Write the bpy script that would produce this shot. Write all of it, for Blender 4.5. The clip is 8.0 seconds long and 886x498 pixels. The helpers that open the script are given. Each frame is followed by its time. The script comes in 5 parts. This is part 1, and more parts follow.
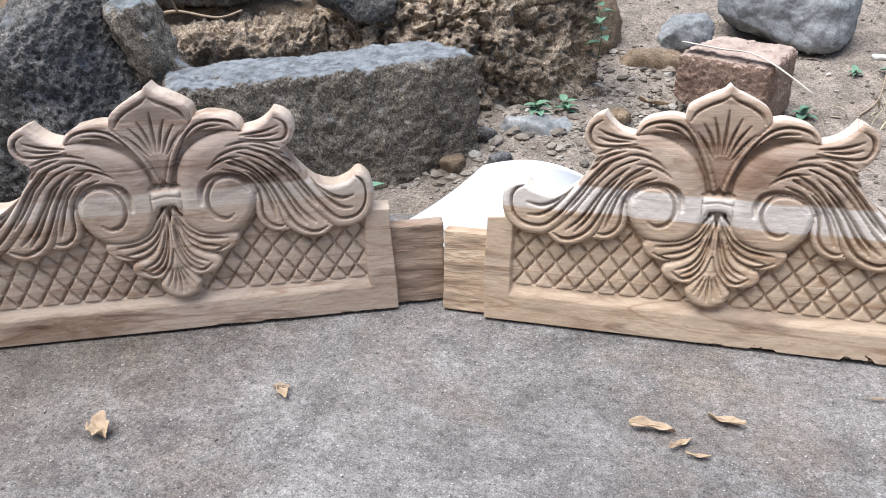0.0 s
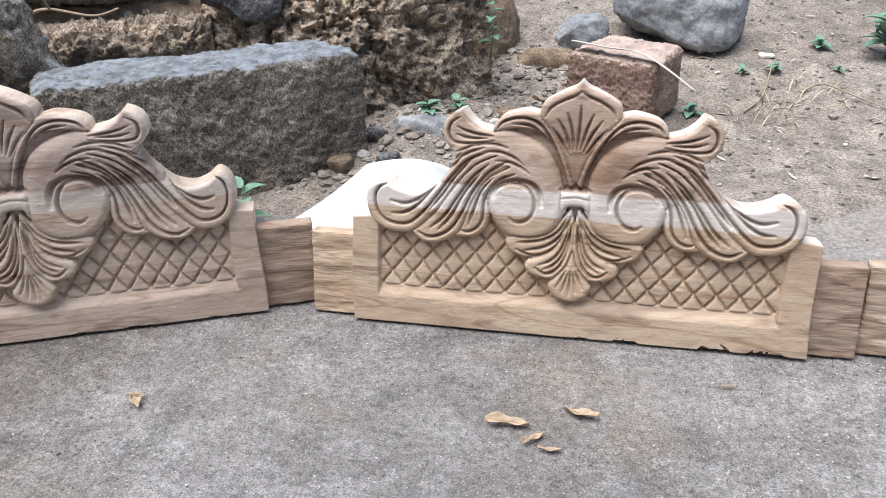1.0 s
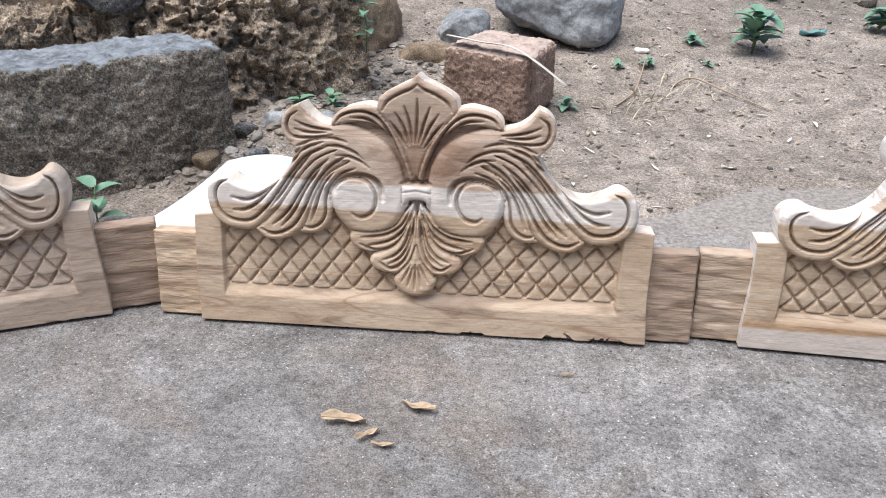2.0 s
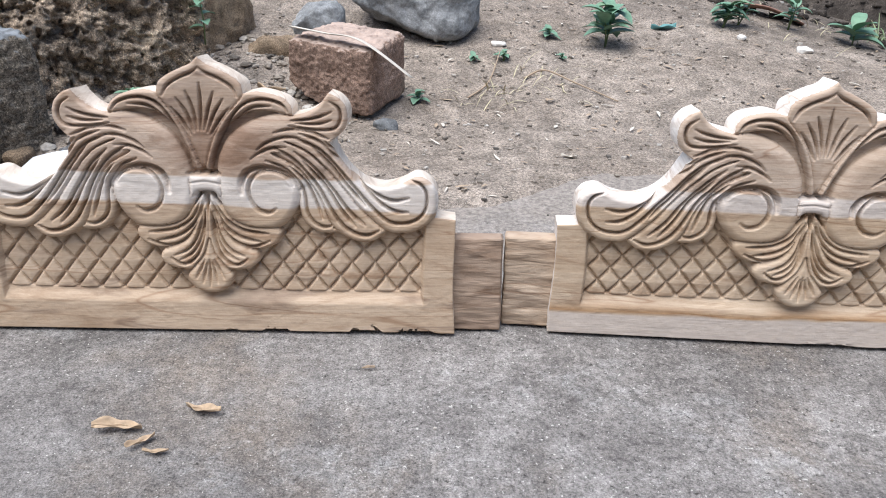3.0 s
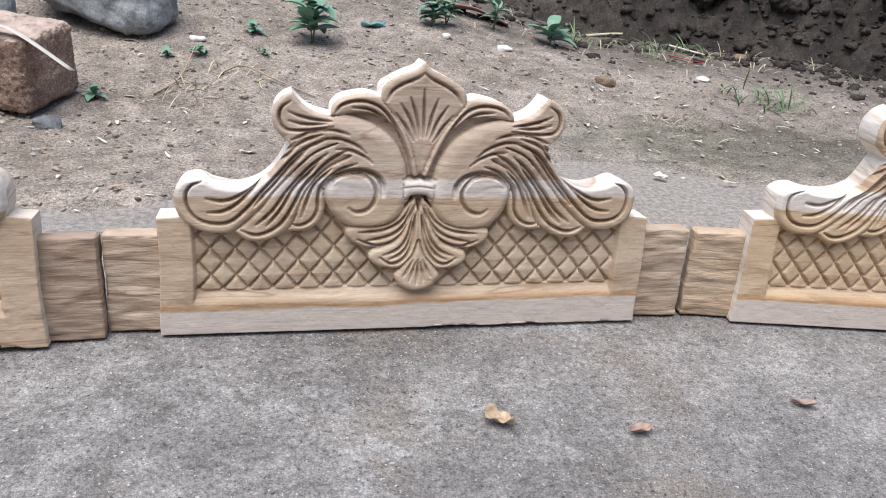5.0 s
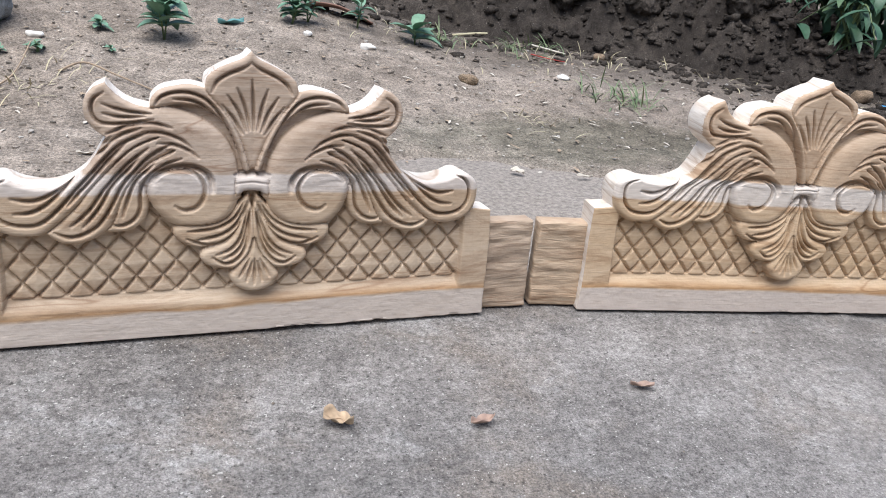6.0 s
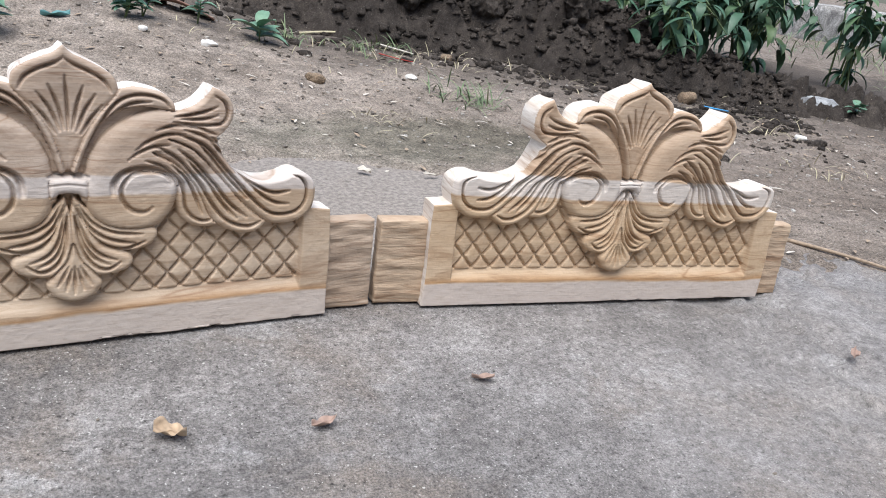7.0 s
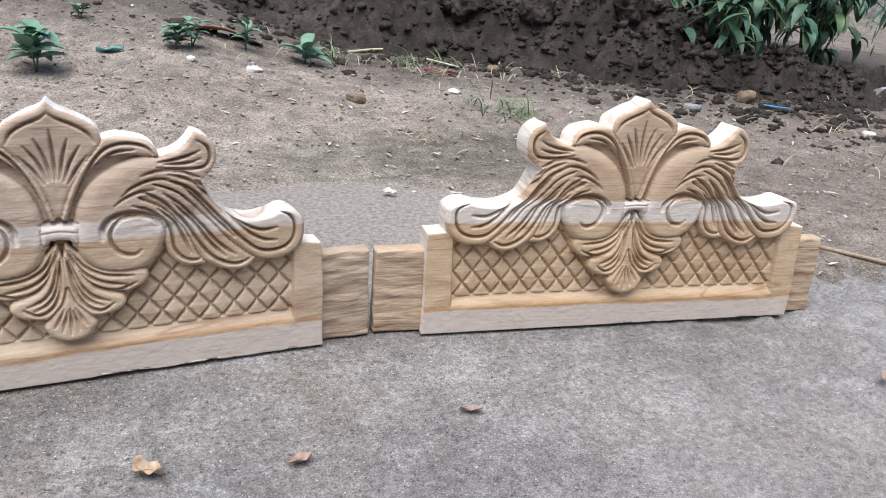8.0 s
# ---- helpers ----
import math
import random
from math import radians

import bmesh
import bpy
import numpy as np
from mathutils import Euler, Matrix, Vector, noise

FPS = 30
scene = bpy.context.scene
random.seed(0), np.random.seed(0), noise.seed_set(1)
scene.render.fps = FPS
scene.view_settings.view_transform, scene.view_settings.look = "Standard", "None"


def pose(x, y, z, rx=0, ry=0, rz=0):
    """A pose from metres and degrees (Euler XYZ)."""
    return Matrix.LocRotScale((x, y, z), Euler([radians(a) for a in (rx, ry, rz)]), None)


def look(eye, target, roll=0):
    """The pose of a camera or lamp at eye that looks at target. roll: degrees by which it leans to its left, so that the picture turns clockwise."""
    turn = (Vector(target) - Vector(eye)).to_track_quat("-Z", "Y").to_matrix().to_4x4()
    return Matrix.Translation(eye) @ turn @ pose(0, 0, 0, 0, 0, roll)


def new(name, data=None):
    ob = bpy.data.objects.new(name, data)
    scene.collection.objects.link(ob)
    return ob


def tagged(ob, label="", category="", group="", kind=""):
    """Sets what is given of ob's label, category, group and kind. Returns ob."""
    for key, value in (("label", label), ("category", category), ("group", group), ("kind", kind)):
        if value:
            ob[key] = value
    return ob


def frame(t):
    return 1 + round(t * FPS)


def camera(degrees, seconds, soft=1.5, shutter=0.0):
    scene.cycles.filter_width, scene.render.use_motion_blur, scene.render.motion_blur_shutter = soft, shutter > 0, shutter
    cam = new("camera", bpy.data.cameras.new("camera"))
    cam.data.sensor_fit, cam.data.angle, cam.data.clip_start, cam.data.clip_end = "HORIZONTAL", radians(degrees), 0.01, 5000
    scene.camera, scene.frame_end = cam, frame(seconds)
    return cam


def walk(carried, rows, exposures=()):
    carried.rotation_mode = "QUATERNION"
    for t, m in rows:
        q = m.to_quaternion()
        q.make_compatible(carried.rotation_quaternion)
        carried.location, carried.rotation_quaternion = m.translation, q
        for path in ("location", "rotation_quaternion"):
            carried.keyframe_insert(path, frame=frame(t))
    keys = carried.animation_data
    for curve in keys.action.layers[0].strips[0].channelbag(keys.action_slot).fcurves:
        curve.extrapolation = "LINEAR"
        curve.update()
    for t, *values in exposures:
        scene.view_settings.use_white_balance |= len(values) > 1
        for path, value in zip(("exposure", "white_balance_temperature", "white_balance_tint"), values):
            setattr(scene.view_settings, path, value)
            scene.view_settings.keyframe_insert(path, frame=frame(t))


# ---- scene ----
cam = camera(59.5, 8.0, soft=1.0)
PATH = [
    (0, (0.463, 0.126, 0.593), (-0.344, 1.73, -0.288), -2.5),
    (0.5, (0.509, 0.15, 0.589), (-0.23, 1.788, -0.289), -2.0),
    (1, (0.553, 0.174, 0.581), (-0.113, 1.841, -0.3), -1.6),
    (1.2, (0.568, 0.178, 0.58), (-0.068, 1.855, -0.305), -1.4),
    (2.5, (0.717, 0.243, 0.562), (0.347, 1.996, -0.328), 0.6),
    (3, (0.784, 0.269, 0.544), (0.522, 2.044, -0.341), 1.2),
    (3.5, (0.842, 0.29, 0.536), (0.696, 2.079, -0.345), 1.9),
    (4, (0.903, 0.306, 0.524), (0.891, 2.106, -0.347), 3.0),
    (4.5, (0.95, 0.313, 0.522), (1.069, 2.116, -0.335), 4.1),
    (5, (1.008, 0.316, 0.514), (1.263, 2.112, -0.328), 5.0),
    (6.5, (1.083, 0.324, 0.499), (1.794, 2.023, -0.281), 8.3),
    (7, (1.095, 0.316, 0.502), (1.962, 1.949, -0.26), 9.4),
    (7.5, (1.108, 0.311, 0.504), (1.995, 1.934, -0.257), 8.9),
    (8, (1.212, 0.287, 0.548), (1.875, 2.004, -0.234), 5.2),
]
walk(cam, [(t, look(eye, target, roll)) for t, eye, target, roll in PATH], [(0, 1.95), (1, 1.93), (2.5, 1.82), (5, 1.73), (8, 1.70)])

# ---- world, sun, exposure ----
SUN_EL, SUN_AZ = 73.0, 226.0     # degrees; azimuth counter-clockwise from +x, where the light comes from
world = bpy.data.worlds.new("world")
scene.world = world
world.use_nodes = True
wn, wl = world.node_tree.nodes, world.node_tree.links
sky = wn.new("ShaderNodeTexSky")
sky.sky_type, sky.sun_disc = "NISHITA", False
sky.sun_elevation, sky.sun_rotation = radians(SUN_EL), radians(90 - SUN_AZ)
sky.air_density, sky.dust_density, sky.ozone_density = 1.0, 2.0, 1.0
wn["Background"].inputs[1].default_value = 0.06
wl.new(sky.outputs[0], wn["Background"].inputs[0])
sun_data = bpy.data.lights.new("sun", "SUN")
sun_data.energy, sun_data.angle, sun_data.color = 1.5, radians(60), (0.962, 0.985, 1.0)
sun = new("sun", sun_data)
_a, _e = radians(SUN_AZ), radians(SUN_EL)
sun.matrix_world = look((math.cos(_a) * math.cos(_e) * 10, math.sin(_a) * math.cos(_e) * 10, math.sin(_e) * 10), (0, 0, 0))


# ---- materials ----
class Nodes:
    """A small builder for node materials."""

    def __init__(self, name, rough=0.8, spec=0.3):
        self.mat = bpy.data.materials.new(name)
        self.mat.use_nodes = True
        self.n, self.l = self.mat.node_tree.nodes, self.mat.node_tree.links
        self.bsdf = self.n["Principled BSDF"]
        self.bsdf.inputs["Roughness"].default_value = rough
        self.bsdf.inputs["Specular IOR Level"].default_value = spec
        self.tc = self.n.new("ShaderNodeTexCoord")
        self.geo = self.n.new("ShaderNodeNewGeometry")

    def world_pos(self):
        return self.geo.outputs["Position"]

    def local_pos(self):
        return self.tc.outputs["Object"]

    def stretch(self, vec, sx, sy, sz, turn=(0, 0, 0)):
        m = self.n.new("ShaderNodeMapping")
        m.inputs["Scale"].default_value = (sx, sy, sz)
        m.inputs["Rotation"].default_value = [radians(a) for a in turn]
        self.l.new(vec, m.inputs["Vector"])
        return m.outputs[0]

    def noise(self, vec, scale, detail=4, rough=0.55, distort=0.0):
        t = self.n.new("ShaderNodeTexNoise")
        t.inputs["Scale"].default_value, t.inputs["Detail"].default_value = scale, detail
        t.inputs["Roughness"].default_value, t.inputs["Distortion"].default_value = rough, distort
        self.l.new(vec, t.inputs["Vector"])
        return t.outputs["Fac"]

    def cells(self, vec, scale, feature="F1", out="Distance"):
        t = self.n.new("ShaderNodeTexVoronoi")
        t.feature = feature
        t.inputs["Scale"].default_value = scale
        self.l.new(vec, t.inputs["Vector"])
        return t.outputs[out]

    def ramp(self, fac, *stops):
        r = self.n.new("ShaderNodeValToRGB")
        els = r.color_ramp.elements
        while len(els) < len(stops):
            els.new(0.5)
        for e, (p, c) in zip(els, stops):
            e.position = p
            e.color = (*c, 1) if isinstance(c, tuple) else (c, c, c, 1)
        self.l.new(fac, r.inputs[0])
        return r.outputs[0]

    def mix(self, a, b, fac, kind="MIX"):
        m = self.n.new("ShaderNodeMix")
        m.data_type, m.blend_type = "RGBA", kind
        for v, i in ((fac, 0), (a, 6), (b, 7)):
            if isinstance(v, (int, float)):
                m.inputs[i].default_value = v if i == 0 else (v, v, v, 1)
            elif isinstance(v, tuple):
                m.inputs[i].default_value = (*v, 1)
            else:
                self.l.new(v, m.inputs[i])
        return m.outputs[2]

    def math(self, op, a, b=0.0):
        m = self.n.new("ShaderNodeMath")
        m.operation = op
        for v, i in ((a, 0), (b, 1)):
            if isinstance(v, (int, float)):
                m.inputs[i].default_value = v
            else:
                self.l.new(v, m.inputs[i])
        return m.outputs[0]

    def axis(self, vec, k):
        s = self.n.new("ShaderNodeSeparateXYZ")
        self.l.new(vec, s.inputs[0])
        return s.outputs[k]

    def random(self):
        return self.n.new("ShaderNodeObjectInfo").outputs["Random"]

    def island(self):
        return self.geo.outputs["Random Per Island"]

    def color(self, c):
        self.l.new(c, self.bsdf.inputs["Base Color"])

    def bump(self, h, dist, strength=1.0):
        b = self.n.new("ShaderNodeBump")
        b.inputs["Distance"].default_value, b.inputs["Strength"].default_value = dist, strength
        self.l.new(h, b.inputs["Height"])
        if self.bsdf.inputs["Normal"].is_linked:
            self.l.new(self.bsdf.inputs["Normal"].links[0].from_socket, b.inputs["Normal"])
        self.l.new(b.outputs[0], self.bsdf.inputs["Normal"])


def wood(name, light, mid, dark, streak, sap=None, sap_line=0.034, cut=False, heart=None, band=None):
    """Raw carved teak: long grain, dark figure, paler sapwood along the foot where given."""
    k = Nodes(name, 0.62, 0.28)
    p, q = k.world_pos(), k.local_pos()
    broad = k.noise(k.stretch(p, 1.4, 1.4, 9.0), 2.2, 3, 0.5, 0.6)
    grain = k.noise(k.stretch(p, 9, 9, 170.0), 2.0, 4, 0.65, 0.4)
    rings = k.noise(k.stretch(p, 1.6, 1.6, 13.0), 2.0, 3, 0.5, 1.5)
    pores = k.noise(k.stretch(p, 30, 30, 420.0), 1.5, 2, 0.6)
    c = k.ramp(broad, (0.3, mid), (0.62, light))
    c = k.mix(c, dark, k.ramp(rings, (0.56, 0.0), (0.64, streak), (0.74, 0.0)))
    c = k.mix(c, (0.70, 0.62, 0.55), k.ramp(grain, (0.36, 0.35), (0.58, 0.0)), "MULTIPLY")
    c = k.mix(c, (0.66, 0.57, 0.50), k.ramp(k.noise(k.stretch(p, 3.5, 3.5, 17.0), 2.0, 6, 0.62, 2.2), (0.38, 0.45), (0.47, 0.0)), "MULTIPLY")
    c = k.mix(c, (0.62, 0.50, 0.42), k.ramp(k.noise(k.stretch(p, 0.9, 0.9, 11.0), 2.0, 2, 0.4, 1.2), (0.545, 0.0), (0.56, 0.75), (0.572, 0.0)), "MULTIPLY")
    if heart:                               # blotch of dark heartwood: middle x, z and half sizes
        hx, hz, rx, rz = heart
        dx = k.math("MULTIPLY", k.math("SUBTRACT", k.axis(q, 0), hx), 1 / rx)
        dz = k.math("MULTIPLY", k.math("SUBTRACT", k.axis(q, 2), hz), 1 / rz)
        far = k.math("ADD", k.math("ADD", k.math("MULTIPLY", dx, dx), k.math("MULTIPLY", dz, dz)), k.math("MULTIPLY", k.noise(k.stretch(p, 8, 8, 30), 2.0, 4, 0.6, 1.0), 1.6))
        c = k.mix(c, (0.50, 0.40, 0.34), k.ramp(k.math("MULTIPLY", far, 0.5), (0.42, 0.85), (0.80, 0.0)), "MULTIPLY")
    if band:                                # pale streak right across: lower and upper edge, tilt, strength, colour
        b0, b1, tilt, much, pale = band
        up = k.math("SUBTRACT", k.axis(q, 2), k.math("MULTIPLY", k.axis(q, 0), tilt))
        up = k.math("ADD", up, k.math("MULTIPLY", k.math("SUBTRACT", k.noise(k.stretch(p, 7, 7, 7), 1.5, 3), 0.5), 0.008))
        over = k.ramp(k.math("MULTIPLY", up, 4.0), (b1 * 4 - 0.012, 0.0), (b1 * 4 + 0.012, 1.0))
        c = k.mix(c, (0.92, 0.93, 1.0), over, "MULTIPLY")
        inside_band = k.ramp(k.math("MULTIPLY", up, 4.0), (b0 * 4 - 0.006, 0.0), (b0 * 4 + 0.004, much * 0.9), (b1 * 4 - 0.004, much), (b1 * 4 + 0.006, 0.0))
        c = k.mix(c, k.mix(pale, k.ramp(grain, (0.36, 0.86), (0.6, 1.04)), 1.0, "MULTIPLY"), inside_band)
    if sap:
        edge = k.math("ADD", k.axis(q, 2), k.math("MULTIPLY", k.math("SUBTRACT", broad, 0.5), 0.03))
        c = k.mix(c, sap, k.ramp(k.math("MULTIPLY", edge, 10.0), (sap_line * 10 - 0.02, 0.85), (sap_line * 10 + 0.03, 0.0)))
        c = k.mix(c, (0.80, 0.62, 0.44), k.ramp(k.math("MULTIPLY", edge, 10.0), (sap_line * 10 - 0.01, 0.0), (sap_line * 10 + 0.03, 0.9), (sap_line * 10 + 0.14, 0.0)), "MULTIPLY")
    c = k.mix(c, (0.72, 0.64, 0.56), k.ramp(pores, (0.3, 0.35), (0.5, 0.0)), "MULTIPLY")
    k.color(c)
    k.bump(grain, 0.0008 if cut else 0.0005)
    k.bump(k.noise(p, 240, 2), 0.0004)
    if cut:
        k.bump(k.noise(k.stretch(p, 8, 8, 55.0), 2.0, 3, 0.6, 0.8), 0.0022)
    return k.mat


WOODS = [
    wood("teak_brown", (0.53, 0.42, 0.335), (0.44, 0.34, 0.265), (0.17, 0.115, 0.085), 0.6, heart=(-0.17, 0.018, 0.16, 0.03), band=(0.186, 0.212, 0.0, 0.65, (0.60, 0.53, 0.47))),
    wood("teak_rose", (0.54, 0.415, 0.305), (0.445, 0.325, 0.225), (0.2, 0.135, 0.10), 0.6, heart=(0.02, 0.245, 0.085, 0.055), band=(0.168, 0.203, -0.02, 0.95, (0.65, 0.59, 0.54))),
    wood("teak_pale", (0.56, 0.44, 0.325), (0.475, 0.35, 0.24), (0.30, 0.195, 0.125), 0.4, sap=(0.55, 0.48, 0.43), band=(0.175, 0.197, 0.0, 0.85, (0.61, 0.55, 0.51))),
    wood("teak_honey", (0.61, 0.46, 0.315), (0.53, 0.38, 0.24), (0.36, 0.225, 0.13), 0.45, sap=(0.57, 0.50, 0.455), band=(0.165, 0.196, -0.01, 0.9, (0.67, 0.61, 0.56))),
]
EDGES = [       # sawn edges and backs of boards, with skylight on the tops painted in paler
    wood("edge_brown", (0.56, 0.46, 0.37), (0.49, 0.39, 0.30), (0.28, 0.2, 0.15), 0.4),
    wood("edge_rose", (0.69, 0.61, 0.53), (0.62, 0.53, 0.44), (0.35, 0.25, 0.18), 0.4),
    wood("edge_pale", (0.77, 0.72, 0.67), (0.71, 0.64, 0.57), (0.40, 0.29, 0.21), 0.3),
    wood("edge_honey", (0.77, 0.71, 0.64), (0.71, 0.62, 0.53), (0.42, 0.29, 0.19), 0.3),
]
SAWN = [
    wood("sawn_brown", (0.38, 0.285, 0.215), (0.28, 0.20, 0.148), (0.15, 0.10, 0.072), 0.5, cut=True),
    wood("sawn_tan", (0.51, 0.39, 0.28), (0.42, 0.30, 0.205), (0.25, 0.16, 0.105), 0.45, cut=True),
    wood("sawn_pale", (0.48, 0.375, 0.285), (0.37, 0.275, 0.20), (0.22, 0.15, 0.105), 0.45, cut=True),
]


def concrete():
    k = Nodes("weathered_concrete", 0.9, 0.2)
    p = k.world_pos()
    big = k.noise(p, 2.1, 5, 0.6, 0.5)
    mid = k.noise(p, 13, 7, 0.72, 0.3)
    fine = k.noise(p, 95, 5, 0.75)
    grit = k.cells(p, 420)
    c = k.ramp(mid, (0.35, (0.157, 0.146, 0.141)), (0.50, (0.209, 0.196, 0.189)), (0.65, (0.279, 0.265, 0.257)))
    c = k.mix(c, k.ramp(big, (0.38, (0.74, 0.73, 0.72)), (0.62, (1.08, 1.07, 1.055))), 0.9, "MULTIPLY")
    c = k.mix(c, (0.205, 0.165, 0.13), k.ramp(k.noise(p, 3.4, 6, 0.7, 0.4), (0.50, 0.0), (0.66, 0.5)))
    c = k.mix(c, (0.34, 0.335, 0.33), k.ramp(k.noise(p, 5.5, 7, 0.75, 0.3), (0.56, 0.0), (0.66, 0.5)))
    c = k.mix(c, (0.10, 0.095, 0.09), k.ramp(k.noise(p, 7.5, 7, 0.72, 0.3), (0.33, 0.5), (0.42, 0.0)))
    c = k.mix(c, k.ramp(fine, (0.36, 0.62), (0.64, 1.3)), 0.85, "MULTIPLY")
    c = k.mix(c, k.ramp(k.noise(p, 400, 4, 0.8), (0.36, 0.45), (0.64, 1.55)), 0.9, "MULTIPLY")
    c = k.mix(c, (0.50, 0.48, 0.45), k.ramp(k.noise(p, 230, 2), (0.66, 0.0), (0.72, 0.9)))
    c = k.mix(c, (0.04, 0.037, 0.034), k.ramp(k.noise(p, 190, 3), (0.29, 0.85), (0.36, 0.0)))
    dusty = k.math("ADD", k.axis(p, 1), k.math("MULTIPLY", k.math("SUBTRACT", k.noise(p, 4.5, 5, 0.65), 0.5), 0.9))
    c = k.mix(c, k.mix((0.275, 0.24, 0.21), k.ramp(fine, (0.38, 0.6), (0.62, 1.3)), 0.9, "MULTIPLY"), k.ramp(k.math("MULTIPLY", dusty, 0.4), (0.49, 0.0), (0.62, 0.85)))
    dx, dy = k.math("SUBTRACT", k.axis(p, 0), 2.25), k.math("SUBTRACT", k.axis(p, 1), 0.75)
    worn = k.math("ADD", k.math("ADD", k.math("MULTIPLY", dx, dx), k.math("MULTIPLY", dy, dy)), k.math("MULTIPLY", k.math("SUBTRACT", k.noise(p, 6, 6, 0.72), 0.5), 1.0))
    c = k.mix(c, k.mix((0.36, 0.335, 0.318), k.ramp(fine, (0.36, 0.6), (0.64, 1.3)), 0.9, "MULTIPLY"), k.ramp(worn, (0.05, 0.28), (0.50, 0.0)))      # pale worn cement
    dx, dy = k.math("ADD", k.axis(p, 0), 0.62), k.math("SUBTRACT", k.axis(p, 1), 0.62)
    trod = k.math("ADD", k.math("ADD", k.math("MULTIPLY", dx, dx), k.math("MULTIPLY", dy, dy)), k.math("MULTIPLY", k.math("SUBTRACT", k.noise(p, 5, 6, 0.7), 0.5), 0.5))
    c = k.mix(c, (0.74, 0.69, 0.64), k.ramp(trod, (0.05, 0.9), (0.36, 0.0)), "MULTIPLY")      # brown dirt trodden in
    k.color(c)
    k.bump(mid, 0.004)
    k.bump(fine, 0.003)
    k.bump(grit, 0.0008)
    return k.mat


def soil(name, a, b, c3, scale=1.0, grey_from=None, moss=None, spill=False):
    k = Nodes(name, 0.95, 0.15)
    p = k.world_pos()
    big = k.noise(p, 2.2 * scale, 5, 0.6, 0.5)
    mid = k.noise(p, 16 * scale, 6, 0.7)
    fine = k.noise(p, 170 * scale, 4, 0.72)
    c = k.ramp(big, (0.3, a), (0.55, b), (0.75, c3))
    c = k.mix(c, k.ramp(mid, (0.38, 0.6), (0.62, 1.2)), 0.85, "MULTIPLY")
    c = k.mix(c, k.ramp(fine, (0.38, 0.45), (0.62, 1.4)), 0.85, "MULTIPLY")
    if grey_from:                                # greyer, darker earth past this x
        far = k.math("ADD", k.axis(p, 0), k.math("MULTIPLY", k.math("SUBTRACT", mid, 0.5), 1.2))
        c = k.mix(c, (0.74, 0.73, 0.73), k.ramp(k.math("MULTIPLY", far, 0.2), (grey_from * 0.2 - 0.12, 0.0), (grey_from * 0.2 + 0.1, 1.0)), "MULTIPLY")
    if moss:                                # greenish trodden patch beside the slab: middle and half sizes
        dx = k.math("MULTIPLY", k.math("SUBTRACT", k.axis(p, 0), moss[0]), 1 / moss[2])
        dy = k.math("MULTIPLY", k.math("SUBTRACT", k.axis(p, 1), moss[1]), 1 / moss[3])
        off = k.math("ADD", k.math("ADD", k.math("MULTIPLY", dx, dx), k.math("MULTIPLY", dy, dy)), k.math("MULTIPLY", k.math("SUBTRACT", k.noise(p, 7, 5, 0.65), 0.5), 2.2))
        c = k.mix(c, (0.60, 0.64, 0.60), k.ramp(k.math("MULTIPLY", off, 0.5), (0.15, 0.9), (0.65, 0.0)), "MULTIPLY")
    if spill:                               # dug soil trampled into the dirt along the mound
        f = k.math("ADD", k.axis(p, 1), k.math("MULTIPLY", k.axis(p, 0), 0.28))
        f = k.math("ADD", f, k.math("MULTIPLY", k.math("SUBTRACT", k.noise(p, 6, 6, 0.72), 0.5), 1.1))
        c = k.mix(c, (0.085, 0.071, 0.061), k.ramp(k.math("MULTIPLY", f, 0.2), (0.622, 0.0), (0.715, 0.85), (0.95, 0.85), (1.0, 0.0)))
    c = k.mix(c, k.ramp(k.noise(p, 420 * scale, 4, 0.8), (0.36, 0.5), (0.64, 1.55)), 0.85, "MULTIPLY")
    c = k.mix(c, (0.55, 0.50, 0.45), k.ramp(k.noise(p, 150 * scale, 2), (0.69, 0.0), (0.76, 0.7)))
    k.color(c)
    k.bump(mid, 0.012)
    k.bump(fine, 0.004)
    return k.mat


